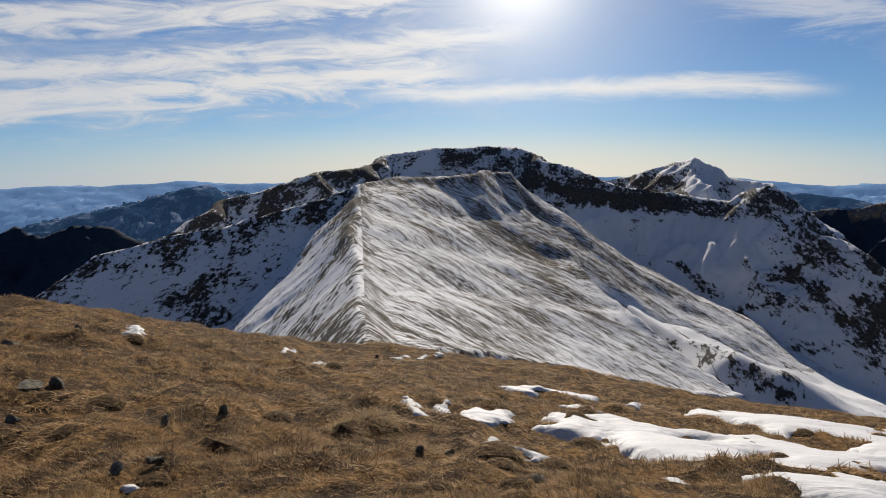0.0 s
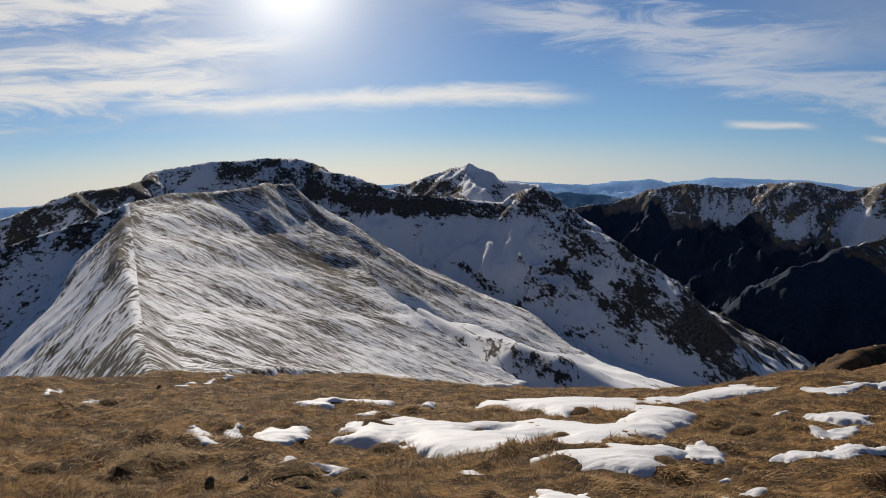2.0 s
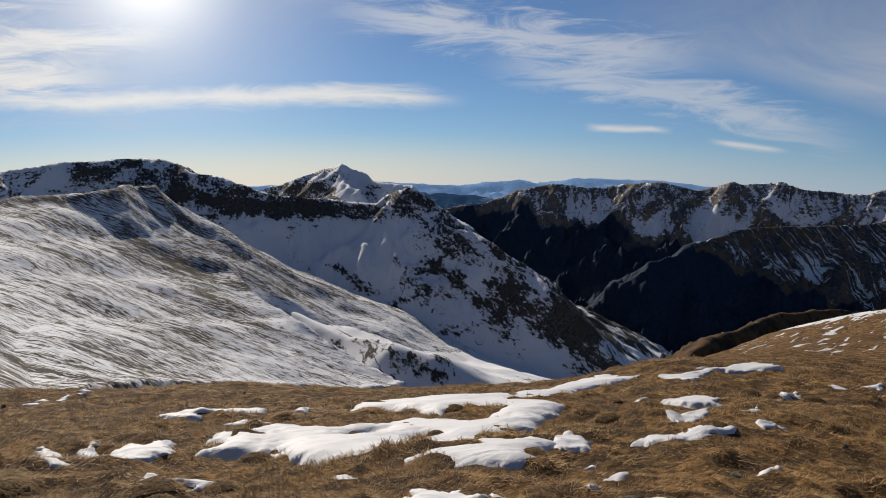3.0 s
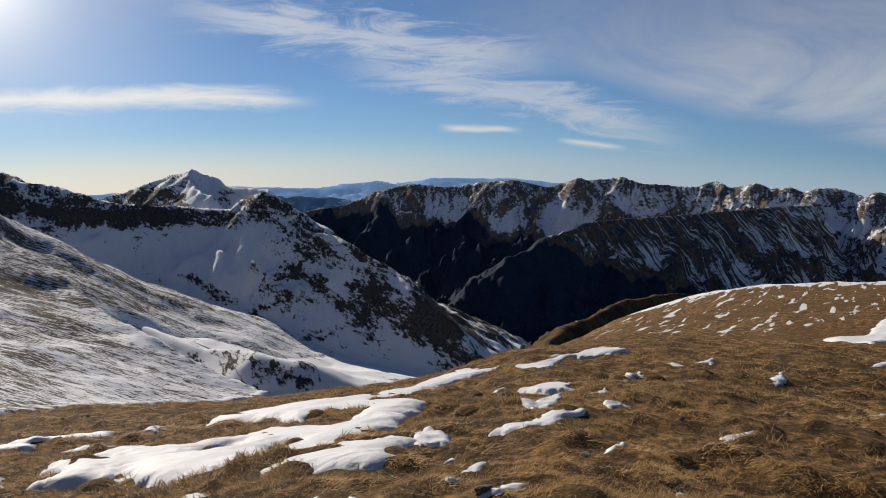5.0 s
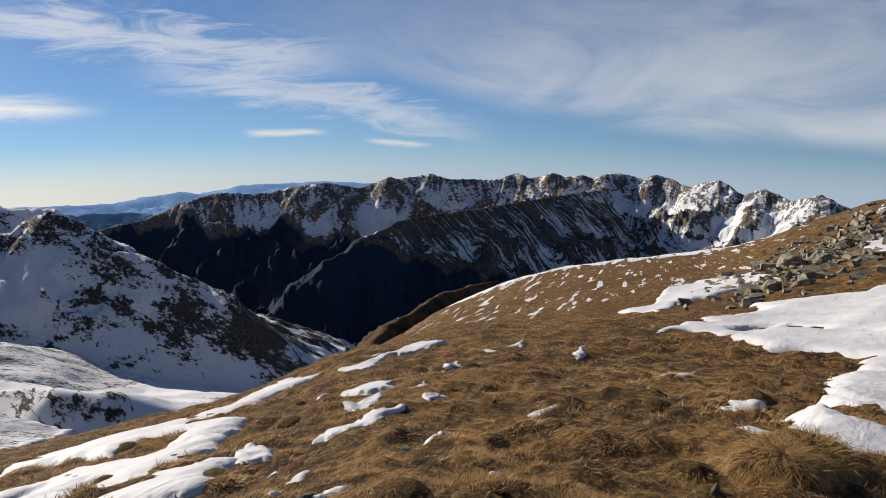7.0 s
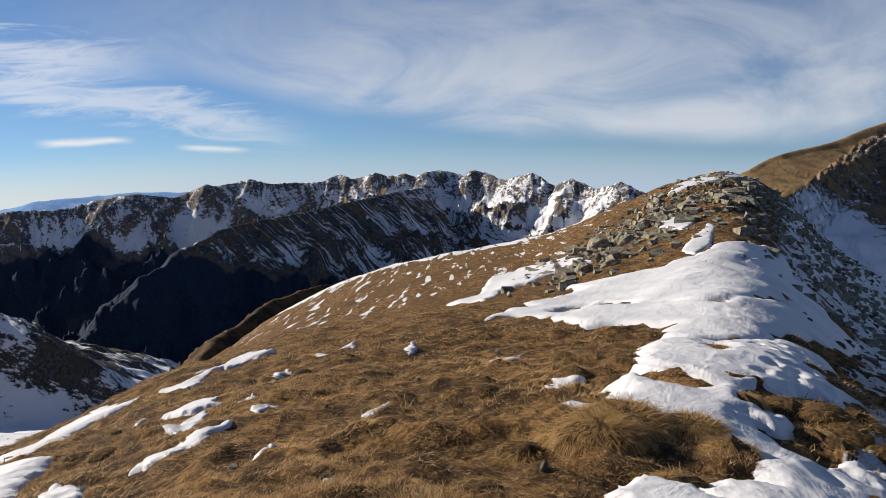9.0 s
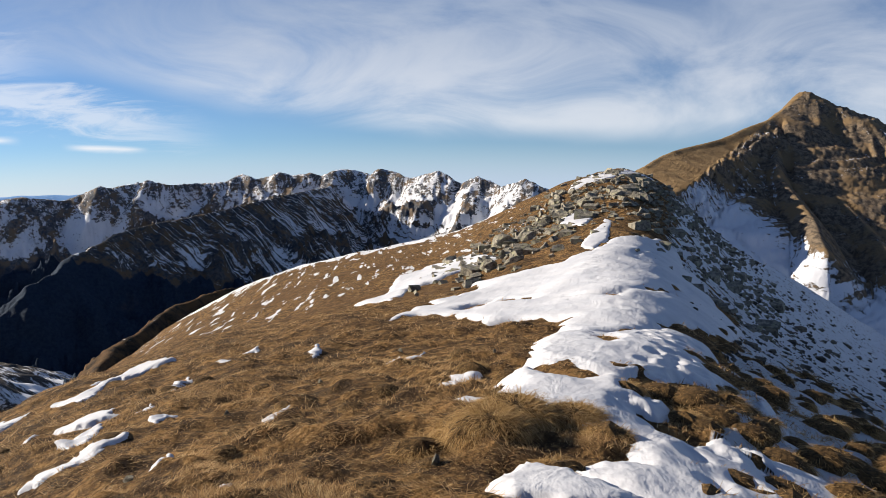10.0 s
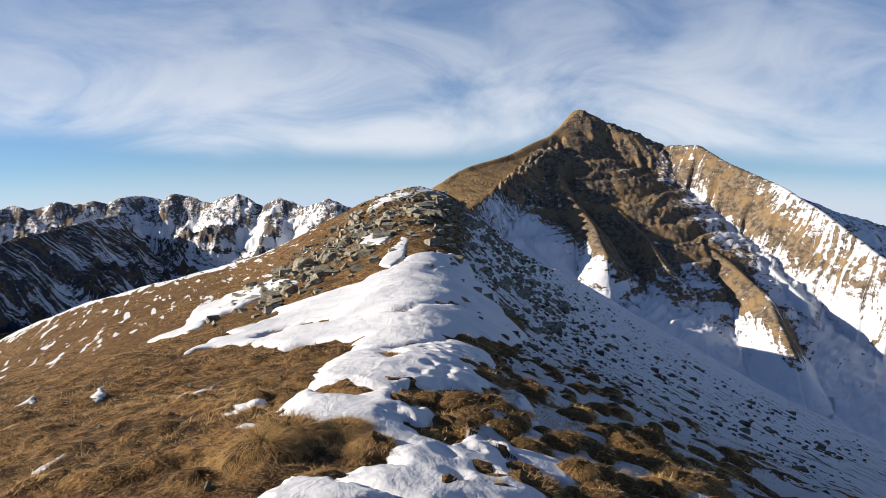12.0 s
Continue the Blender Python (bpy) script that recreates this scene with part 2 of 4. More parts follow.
mat_pyramid = mountain_material("brown_crag_and_snow", rgb(0.08, 0.064, 0.05), rgb(0.24, 0.182, 0.122), rgb(0.25, 0.168, 0.088), 0.02, (0.35, 0.03), 0.35, (3.0, 1.3, 2.4), (0.45, 0.6), comb=0.25, grain=0.35, settle=0.6, bite=0.3,
                                deep=(rgb(0.155, 0.10, 0.05), rgb(0.26, 0.175, 0.088)))


# air haze put into the colour: blue tints and a faint glow
def painted_haze_material(name, a, b, snow):
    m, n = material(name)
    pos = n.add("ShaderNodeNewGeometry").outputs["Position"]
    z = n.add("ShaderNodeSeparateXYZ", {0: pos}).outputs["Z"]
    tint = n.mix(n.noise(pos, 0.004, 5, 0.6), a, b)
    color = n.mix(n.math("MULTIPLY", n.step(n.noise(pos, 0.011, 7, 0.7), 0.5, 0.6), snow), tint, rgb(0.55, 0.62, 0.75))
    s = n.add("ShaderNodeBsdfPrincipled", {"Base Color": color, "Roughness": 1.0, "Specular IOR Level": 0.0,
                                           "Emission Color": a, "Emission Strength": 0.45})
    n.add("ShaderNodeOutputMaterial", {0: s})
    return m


mat_far = painted_haze_material("far_hills_haze_tint", rgb(0.13, 0.23, 0.40), rgb(0.08, 0.15, 0.28), 0.22)
mat_mid = painted_haze_material("wooded_hills_haze_tint", rgb(0.022, 0.05, 0.10), rgb(0.02, 0.04, 0.08), 0.25)

# withered alpine turf, with thin snow where flow says so; dark woods down in the valley
mat_turf, n = material("withered_turf")
pos = n.add("ShaderNodeNewGeometry").outputs["Position"]
flow = n.add("ShaderNodeAttribute", attribute_name="flow").outputs["Vector"]
cover = n.add("ShaderNodeSeparateXYZ", {0: flow}).outputs["Z"]
tuft = n.noise(pos, 2.6, 6, 0.65)
fine = n.noise(n.scaled(pos, (1, 1, 0.4)), 26, 5, 0.7)
mat_lumps = n.noise(pos, 8.0, 6, 0.7, 0.5)
col = n.mix(n.step(tuft, 0.4, 0.62), rgb(0.07, 0.038, 0.017), rgb(0.40, 0.225, 0.083))
col = n.mix(n.math("MULTIPLY", n.step(fine, 0.45, 0.75), 0.75), col, rgb(0.54, 0.35, 0.15))
col = n.mix(n.math("MULTIPLY", n.step(mat_lumps, 0.58, 0.42), 0.7), col, rgb(0.035, 0.02, 0.01))
col = n.mix(n.math("MULTIPLY", n.step(n.noise(pos, 0.5, 5, 0.6), 0.5, 0.7), 0.75), col, rgb(0.05, 0.033, 0.018))
col = n.mix(n.math("MULTIPLY", n.step(n.noise(pos, 0.06, 5, 0.6), 0.42, 0.65), 0.6), col, rgb(0.13, 0.072, 0.03))
lean = n.step(n.add("ShaderNodeSeparateXYZ", {0: n.add("ShaderNodeNewGeometry").outputs["True Normal"]}).outputs["Z"], 0.8, 0.93)
streaks = n.noise(n.scaled(flow, (1.25, 0.13, 0)), 1.0, 2, 0.5, 0.2)
spots = n.noise(n.scaled(flow, (1.6, 0.7, 0)), 1.0, 5, 0.62, 0.3)
amount = n.math("ADD", cover, n.math("ADD", n.math("MULTIPLY", n.math("SUBTRACT", streaks, 0.5), n.math("ADD", 0.5, n.math("MULTIPLY", lean, 2.1))), n.math("MULTIPLY", n.math("SUBTRACT", spots, 0.5), n.math("SUBTRACT", 2.8, n.math("MULTIPLY", lean, 2.0)))))
amount = n.math("ADD", amount, n.math("MULTIPLY", n.math("SUBTRACT", n.noise(pos, 1.1, 6, 0.7), 0.5), 0.6))
snow = n.step(amount, 0.0, 0.08)
col = n.mix(snow, col, rgb(0.76, 0.77, 0.79))
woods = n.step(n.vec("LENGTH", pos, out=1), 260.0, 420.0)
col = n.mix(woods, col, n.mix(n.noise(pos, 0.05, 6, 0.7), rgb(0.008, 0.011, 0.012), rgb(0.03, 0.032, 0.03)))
finish(n, col, 0.95, n.math("ADD", n.math("MULTIPLY", fine, 0.4), n.math("ADD", n.math("ADD", tuft, n.math("MULTIPLY", mat_lumps, 0.7)), n.math("MULTIPLY", snow, 0.6))), 0.2, 1.0, 0.1)

# ---- home ridge ----
RADII = np.log(np.array([0.5, 3, 8, 20, 40, 75, 120, 250, 600, 1500, 4900]))
HOME_AZ, HOME_EL = [], []


def profile(az, *els):
    """How the ground lies along one bearing: its angle below the eye at 3, 8, 20, 40, 75, 120 and 250 m."""
    HOME_AZ.append(az)
    HOME_EL.append((els[0], *els, min(els[-1], -30), -24, -11.5))


profile(-180, -35, -20, -15, -14, -14, -14, -15)
profile(-90, -35, -19, -12, -12, -14, -18, -25)
profile(-45, -34, -18.5, -13, -15, -22, -27, -30)
profile(-32, -34.5, -20, -15.6, -17, -24, -28, -31)
profile(-20, -35, -22.5, -19.2, -21.5, -27, -30, -33)
profile(-10, -35.5, -25, -21.7, -23, -27, -30, -33)
profile(0, -36, -26.5, -22.7, -24, -28, -31, -34)
profile(12, -36.5, -28, -24, -25.5, -29, -32, -35)
profile(25, -36.5, -28, -24.2, -26.5, -30, -33, -36)
profile(37, -36, -27, -23.2, -25.5, -29, -31, -34)
profile(44, -36, -26, -21, -21.6, -21.8, -25, -33)
profile(52, -35.5, -25, -20.1, -20.0, -18.5, -17.1, -30)
profile(60, -35.5, -24.5, -19.1, -19.2, -16.2, -13.7, -27)
profile(67, -35, -24, -18.8, -17.5, -14.5, -12.7, -25)
profile(74, -35, -23.5, -18.4, -16.0, -13.2, -11.6, -22)
profile(79, -35, -23, -18, -14.5, -9.7, -10.6, -20)
profile(83, -35, -22.5, -17.5, -13.4, -7.4, -9.5, -20)
profile(88, -35, -22, -16.3, -12.1, -5.7, -8.0, -16)
profile(91, -35, -22.5, -16.5, -12.9, -7.6, -8.8, -14)
profile(94, -35, -23, -17.6, -15.6, -12.6, -11.2, -13)
profile(98, -35, -23.8, -19.8, -18.5, -16, -14, -13)
profile(105, -35, -25.2, -22.2, -21.5, -20.2, -18.5, -16.5)
profile(115, -35.5, -27, -25.5, -25, -24, -22.5, -21)
profile(130, -36, -28.5, -28, -28, -27, -26, -25)
profile(180, -35, -20, -15, -14, -14, -14, -15)

TAB_AZ = np.arange(-180, 180.01, 0.5)
TAB_R = np.linspace(math.log(0.5), math.log(4900), 240)
by_r = np.stack([np.interp(TAB_R, RADII, np.tan(np.radians(e))) for e in HOME_EL])
TABLE = np.stack([np.interp(TAB_AZ, HOME_AZ, by_r[:, k]) for k in range(len(TAB_R))], 1)
TABLE = smooth(TABLE, 4)


def home_base(x, y):
    """Height of the home ridge without its hummocks, and the distance."""
    r = np.maximum(np.hypot(x, y), 3.0)
    az = np.degrees(np.arctan2(x, y))
    i = np.clip((az + 180) / 0.5, 0, len(TAB_AZ) - 1.001)
    k = np.clip((np.log(r) - TAB_R[0]) / (TAB_R[1] - TAB_R[0]), 0, len(TAB_R) - 1.001)
    i0, k0 = i.astype(int), k.astype(int)
    fi, fk = i - i0, k - k0
    t = (TABLE[i0, k0] * (1 - fi) * (1 - fk) + TABLE[i0 + 1, k0] * fi * (1 - fk) + TABLE[i0, k0 + 1] * (1 - fi) * fk + TABLE[i0 + 1, k0 + 1] * fi * fk)
    z = np.where(r < 3.0, (EYE + 3.0 * t) * np.hypot(x, y) / 3.0, EYE + r * t)
    z = z + fbm(x * 0.16, y * 0.16, 3, 5) * np.minimum(r / 12, 1.6) * 0.16
    return z, r


def home_z(x, y):
    """Height of the turf, with its hummocks."""
    z, r = home_base(x, y)
    near = np.clip(90 / r, 0, 1)
    z = z + fbm(x * 0.55, y * 0.55, 3, 9) * 0.10 * near
    z = z + np.maximum(perlin(x * 4.2, y * 4.2, 78) + 0.05, 0) * 0.06 * np.clip(1.6 - r / 16, 0, 1)
    z = z + np.maximum(perlin(x * 1.7, y * 1.7, 77) + 0.1, 0) * 0.13 * near * np.clip(1.4 - r / 40, 0.2, 1)
    return z


az_fine = np.concatenate([np.arange(-180, -40, 2.0), np.arange(-40, 126, 0.22), np.arange(126, 180.1, 2.0)])
r_fine = np.concatenate([[0.0, 0.15], np.exp(np.arange(math.log(0.4), math.log(320), 0.019)), np.exp(np.arange(math.log(325), math.log(4900), 0.06)), [4950.0]])
A, Rr = np.meshgrid(np.radians(az_fine), r_fine)
X, Y = Rr * np.sin(A), Rr * np.cos(A)
AZ = np.degrees(A)


def bump(v, a, b, soft):
    """1 between a and b, 0 outside, eased over soft."""
    e = lambda t: np.clip(t, 0, 1) ** 2 * (3 - 2 * np.clip(t, 0, 1))
    return e((v - a) / soft + 0.5) * e((b - v) / soft + 0.5)


# how much thin snow lies where: streaks on the far flank, half cover on the shaded side
cov = -1.2 + bump(AZ, 46, 82, 5) * bump(Rr, 42, 140, 22) * 0.93
cov = np.maximum(cov, -1.2 + bump(AZ, 52, 82, 4) * bump(Rr, 92, 160, 14) * 1.62)
cov = np.maximum(cov, -1.2 + bump(AZ, 95.5, 150, 5) * bump(Rr, 2, 400, 3) * (1.3 + 0.12 * np.clip(np.log(np.maximum(Rr, 1) / 6), 0, 1.6)))
cov = np.maximum(cov, -1.2 + bump(AZ, 90.5, 150, 3) * bump(Rr, 36, 400, 12) * (1.44 + 0.1 * bump(AZ, 97, 150, 5)))
turn = radians(68)
FLOW = np.stack([X * math.cos(turn) - Y * math.sin(turn), X * math.sin(turn) + Y * math.cos(turn), cov], -1)
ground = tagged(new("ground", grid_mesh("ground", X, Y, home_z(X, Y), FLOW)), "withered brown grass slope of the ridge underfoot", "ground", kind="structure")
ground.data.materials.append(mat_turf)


# ---- mountains ----
def mountain(name, label, mat, ridges, az_span, r_span, cells, gully=(40, 12), rough=(25, 5), cover=None, drop=(0.62, 60, 130), seed=1, kind="", category="mountain", crest=0.0, calm=None, blunt=8.0, furrow=0.5, fill=0.0, crags=None, split=None, names=()):
    """A massif: crests given by bearing, angle and distance; its sides fall away from them, cut by gullies.
    gully: spacing and depth; rough: size and height of the lumps; drop: the lower slope, and the height and reach of the steeper upper part."""
    a = np.linspace(az_span[0], az_span[1], cells[0])
    r = np.exp(np.linspace(math.log(r_span[0]), math.log(r_span[1]), cells[1]))
    A, Rr = np.meshgrid(np.radians(a), r)
    x, y = Rr * np.sin(A), Rr * np.cos(A)
    bend = 12 * np.clip(Rr / 900, 0.1, 1.5)
    wx, wy = x + fbm(x / 90, y / 90, 3, seed + 50) * bend, y + fbm(x / 90 + 9, y / 90, 3, seed + 51) * bend
    best, along, down = np.full(x.shape, -1e9), np.zeros(x.shape), np.zeros(x.shape)
    blend, nearest, limit = np.zeros((4, *x.shape)), np.full(x.shape, 1e9), 0.0
    for number, (sides, line) in enumerate(ridges):
        pts = [place(*p) for p in line]
        lean = sides[2] if len(sides) > 2 else 0.5
        off = sides[3] if len(sides) > 3 else 0.0
        shear = sides[5] if len(sides) > 5 else lean
        run = number * 977.0 if not off else 6000.0
        for p, q in zip(pts, pts[1:]):
            ex, ey = q.x - p.x, q.y - p.y
            length = math.hypot(ex, ey)
            u = np.clip(((wx - p.x) * ex + (wy - p.y) * ey) / length ** 2, 0, 1)
            d = np.hypot(np.hypot(wx - p.x - u * ex, wy - p.y - u * ey), blunt) - blunt
            side = np.where(ex * (wy - p.y) - ey * (wx - p.x) > 0, sides[0], sides[1])
            h = p.z + u * (q.z - p.z) - side * (drop[0] * d + drop[1] * (1 - np.exp(-d / drop[2])))
            if off:
                # rows of one face: blended, so that they make a smooth surface
                weight = np.exp(-(d / sides[4]) ** 2) + 1e-30
                blend += weight * np.stack([np.ones(x.shape), p.z + u * (q.z - p.z), run + u * 110.0 - shear * off, np.full(x.shape, off)])
                nearest, limit = np.minimum(nearest, d), sides[4]
                run += 110.0
                continue
            win = h > best
            best = np.where(win, h, best)
            along, down = np.where(win, (run + u * length - shear * d) / max(lean, 1.0), along), np.where(win, d, down)
            run += length
    if limit:
        h = blend[1] / blend[0] - 1.2 * np.maximum(nearest - 0.4 * limit, 0)
        win = h > best
        best, along, down = np.where(win, h, best), np.where(win, blend[2] / blend[0], along), np.where(win, blend[3] / blend[0], down)
    far = np.minimum(down / (gully[0] * 1.6), 1.0)
    cut = ridged(along / gully[0] + fbm(x / 60, y / 60, 3, seed + 3) * 0.6, down / (gully[0] * 6), 5, seed, 0.58)
    z = best + gully[1] * far * (cut - 0.8)
    if crags:
        cut = alpine(x / crags[0], y / crags[0], 6, seed + 33)
        z = z + crags[1] * np.minimum(down / crags[0], 1) * (cut - 0.75)
        cut = cut * 1.6 - 0.5
    z = z + crest * fbm(along / (gully[0] * 3.0), down * 0 + seed, 3, seed + 90, 0.4) * np.exp(-down / (gully[0] * 2.5))
    still = 1.0 if calm is None else 1 - calm(np.degrees(A), np.degrees(np.arctan2(best - EYE, Rr)))
    z = best + (z - best) * still
    z = z + furrow * rough[1] * still * fbm(along / (rough[0] * 0.7), down / (rough[0] * 3) + len(ridges), 4, seed + 21, 0.6) * np.minimum(down / 12, 1)
    z = z + 0.8 * rough[1] * still * fbm(x / rough[0], y / rough[0], 5, seed + 7, 0.55) * (0.12 + 0.88 * np.minimum(down / 45, 1))
    cov = np.zeros(x.shape) if cover is None else cover(np.degrees(A), np.degrees(np.arctan2(z - EYE, Rr)), down, Rr)
    flow = np.stack([along, down, cov - fill * far * (cut - 0.35)], -1)
    if split is None:
        ob = tagged(new(name, grid_mesh(name, x, y, z, flow)), label, category, kind=kind)
        ob.data.materials.append(mat)
        return ob
    ob = tagged(new(name), label, category, kind=kind)
    which = split(np.degrees(A), np.degrees(np.arctan2(z - EYE, Rr)))[:-1, :-1]
    for number, part_name in enumerate(names):
        side = new(part_name, grid_mesh(part_name, x, y, z, flow, keep=which == number))
        side.data.materials.append(mat[number] if isinstance(mat, tuple) else mat)
        side.parent = ob
    return ob


def by_line(az, el, line, width):
    """1 on a line of bearings and angles, fading over width degrees to either side."""
    best = np.full(az.shape, 1e9)
    for (a0, e0), (a1, e1) in zip(line, line[1:]):
        u = np.clip(((az - a0) * (a1 - a0) + (el - e0) * (e1 - e0)) / ((a1 - a0) ** 2 + (e1 - e0) ** 2), 0, 1)
        best = np.minimum(best, np.hypot(az - a0 - u * (a1 - a0), el - e0 - u * (e1 - e0)))
    return np.exp(-(best / width) ** 2)


def cover_front(az, el, down, r):
    c = 0.16 * bump(az, -17, -9, 5) * bump(el, -18.5, -12.5, 4) - 0.02 * bump(az, -40, -17, 5) * bump(el, -22, -14.5, 3) + 0.12 * bump(az, -6.5, 6, 2) * bump(el, -19, -10, 3)
    c = c + 0.12 * bump(az, -60, -19, 6) - 0.15 * np.exp(-down / 4) - 0.2 * bump(az, -60, -9, 3) * np.exp(-down / 14)
    c = c - 0.25 * by_line(az, el, [(-7.4, -10.5), (-7.9, -13), (-8.2, -15)], 0.7) - 0.25 * by_line(az, el, [(-16, -14), (-20, -17.5)], 1.0) - 0.25 * by_line(az, el, [(3, -12), (8, -16.5), (12, -19.5)], 0.9)
    return c + 0.2 * bump(az, 9, 40, 4) * bump(el, -26, -18, 3)


def cover_cirque(az, el, down, r):
    c = 0.05 + 0.45 * bump(az, 9, 24, 5) * bump(el, -17, -11.5, 2.5) - 0.2 * bump(az, 10, 24, 3) * bump(el, -11.5, -9, 1.2)
    c = c - 0.22 * bump(az, 35, 80, 6) - 0.05 * bump(az, 27, 80, 4) - 0.2 * bump(az, 30, 80, 5) * bump(el, -20.5, -16, 3) + 0.3 * bump(az, 28, 44, 4) * bump(el, -30, -20.5, 2)
    c = c - 0.12 * bump(az, -30, 7, 3) * np.exp(-down / 40) - 0.12 * bump(az, -40, -6, 3) * np.exp(-down / 25) + 0.4 * by_line(az, el, [(-3.2, -8.2), (-1, -8.0)], 0.8)
    c = c - 0.15 * np.exp(-down / 10)
    for line in ([(6.8, -11.6), (9.2, -12.6), (10.8, -13.1)], [(9.3, -14.6), (13, -15.2), (16.2, -16.2)], [(13.6, -16.5), (16, -17.4), (18, -18.2)], [(18.5, -15.2), (21.5, -17.6), (24.5, -20.2)], [(6.5, -9.4), (12, -10.6), (18, -11.2)]):
        c = c - 0.62 * by_line(az, el, line, 0.55)
    return c + 0.05 * bump(az, 10, 28, 4) * bump(el, -26, -18, 3)


def cover_range(az, el, down, r):
    foot = np.interp(az, [20, 30, 40, 46, 52, 60, 70, 80], [-10.4, -10.8, -11.4, -12.6, -14.5, -16.5, -17.5, -18])
    foot = foot + 1.1 * fbm(az * 0.5, az * 0.0 + 3.3, 3, 7)
    c = -1.1 + 1.18 * bump(el, foot, 0, 1.6) - 0.15 * np.exp(-down / 60)
    return c - 0.1 * bump(az, 20, 36, 5) + 0.06 * bump(az, 66, 90, 5)


def sunny_side(az, el):
    """Where the smooth grass face of the pyramid lies, left of its edge."""
    return bump(el - (az - 98.9) * 0.95 + 1.5, -0.2, 30, 0.35) * bump(az, 60, 99.2, 0.4)


def cover_pyramid(az, el, down, r):
    low = el + (az - 95) * 0.62
    c = -0.45 + 0.5 * bump(az, 104.8, 150, 1.0) + 0.8 * bump(az, 91, 150, 2) * bump(low, -30, -8.8, 2.5) - 0.35 * bump(az, 98, 113, 3) * bump(low, -8, 5, 2)
    c = c + 0.4 * bump(az, 107, 150, 3) * bump(el + (az - 107) * 0.75, -30, -5.5, 3)
    c = c - 1.0 * by_line(az, el, [(104, -8), (105.9, -9.7), (110.5, -12.9), (113.4, -15.6), (115.4, -18)], 1.1) - 0.5 * by_line(az, el, [(110, -7.5), (116, -12)], 1.0)
    return np.where(sunny_side(az, el) > 0.5, -1.3, np.maximum(c, -0.65))


def between(f, first, last):
    """The line that lies a fraction f of the way from one line to another."""
    return [tuple(a + f * (b - a) for a, b in zip(p, q)) for p, q in zip(first, last)]


ARETE = [(-6.6, -9.5, 600), (-6.8, -12.7, 430), (-6.8, -14.9, 350), (-6.6, -18, 260), (-6.2, -22.3, 150)]
BROW = [(4.7, -8.7, 820), (7.2, -12.4, 760), (9.8, -15.8, 680), (14.4, -19.4, 590), (24, -24.5, 540)]
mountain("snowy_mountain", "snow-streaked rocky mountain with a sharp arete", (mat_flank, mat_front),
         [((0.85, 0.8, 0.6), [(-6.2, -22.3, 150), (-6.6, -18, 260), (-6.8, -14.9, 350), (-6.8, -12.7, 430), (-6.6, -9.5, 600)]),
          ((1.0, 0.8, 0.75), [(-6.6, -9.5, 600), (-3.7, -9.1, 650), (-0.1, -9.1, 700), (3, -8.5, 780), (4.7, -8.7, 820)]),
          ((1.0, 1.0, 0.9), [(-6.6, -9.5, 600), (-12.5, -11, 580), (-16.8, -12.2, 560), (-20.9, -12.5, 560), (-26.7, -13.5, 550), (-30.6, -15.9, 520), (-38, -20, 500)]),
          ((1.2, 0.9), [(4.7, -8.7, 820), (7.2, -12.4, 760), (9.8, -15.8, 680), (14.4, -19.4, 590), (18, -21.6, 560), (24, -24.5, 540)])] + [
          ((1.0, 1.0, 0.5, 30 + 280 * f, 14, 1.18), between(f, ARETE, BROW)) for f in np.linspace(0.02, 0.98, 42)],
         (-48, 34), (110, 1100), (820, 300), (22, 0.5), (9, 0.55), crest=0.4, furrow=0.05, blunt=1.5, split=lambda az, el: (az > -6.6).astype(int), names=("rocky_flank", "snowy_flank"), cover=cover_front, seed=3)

mountain("cirque_mountain", "broad snowy mountain round a glacial cirque", mat_cirque,
         [((0.9, 0.9), [(-26, -15, 860), (-20.8, -12.4, 900), (-16.6, -10.3, 1000), (-10.2, -8.6, 1100), (-5.8, -8.1, 1250), (-3.6, -7.2, 1330), (-1, -6.8, 1400), (4.7, -6.8, 1400),
                 (6, -6.9, 1360), (7.8, -7.8, 1300), (9.9, -8.5, 1250), (12.1, -9.2, 1250), (14.6, -9.7, 1250), (17.9, -10.0, 1250), (21.6, -10.4, 1200)]),
          ((0.9, 0.9), [(21.6, -10.4, 1200), (22.6, -9.6, 1190), (23.9, -9, 1170), (25.5, -9.8, 1140), (27.3, -11.8, 1100), (30.1, -13, 1050), (34.2, -15.6, 980), (38.8, -18.8, 900), (41.1, -21.5, 850), (46, -27, 800)]),
          ((0.55, 0.55), [(9, -15.5, 760), (12.5, -18.5, 700), (14.7, -18.5, 690), (18.8, -20.7, 620), (23, -21.2, 580), (26.2, -22.1, 560), (28, -25, 540)]),
          # rock steps across the cirque
          ((0.15, 0.9, 0.5, 90, 9), [(7.4, -12.9, 1176), (9.5, -13.2, 1166), (12, -13.8, 1156), (15, -14.8, 1136)]),
          ((0.15, 0.9, 0.5, 90, 9), [(9, -15.0, 1132), (11.5, -15.7, 1116), (14.2, -16.2, 1104)]),
          ((0.15, 0.9, 0.5, 90, 9), [(12.5, -17.0, 1084), (15, -17.6, 1070), (18.5, -18.5, 1056)]),
          ((0.15, 0.9, 0.5, 90, 9), [(10.5, -14.2, 1145), (13, -14.7, 1136)])],
         (-40, 60), (420, 2000), (800, 260), (32, 2), (12, 2.0), crest=0.5, furrow=0.2, fill=0.25, crags=(90, 14), calm=lambda az, el: 0.88 * bump(el, -50, -18.5, 3), blunt=4.0, split=lambda az, el: (az > 21.6).astype(int), names=("cirque_wall", "rocky_spur"), cover=cover_cirque, seed=11)

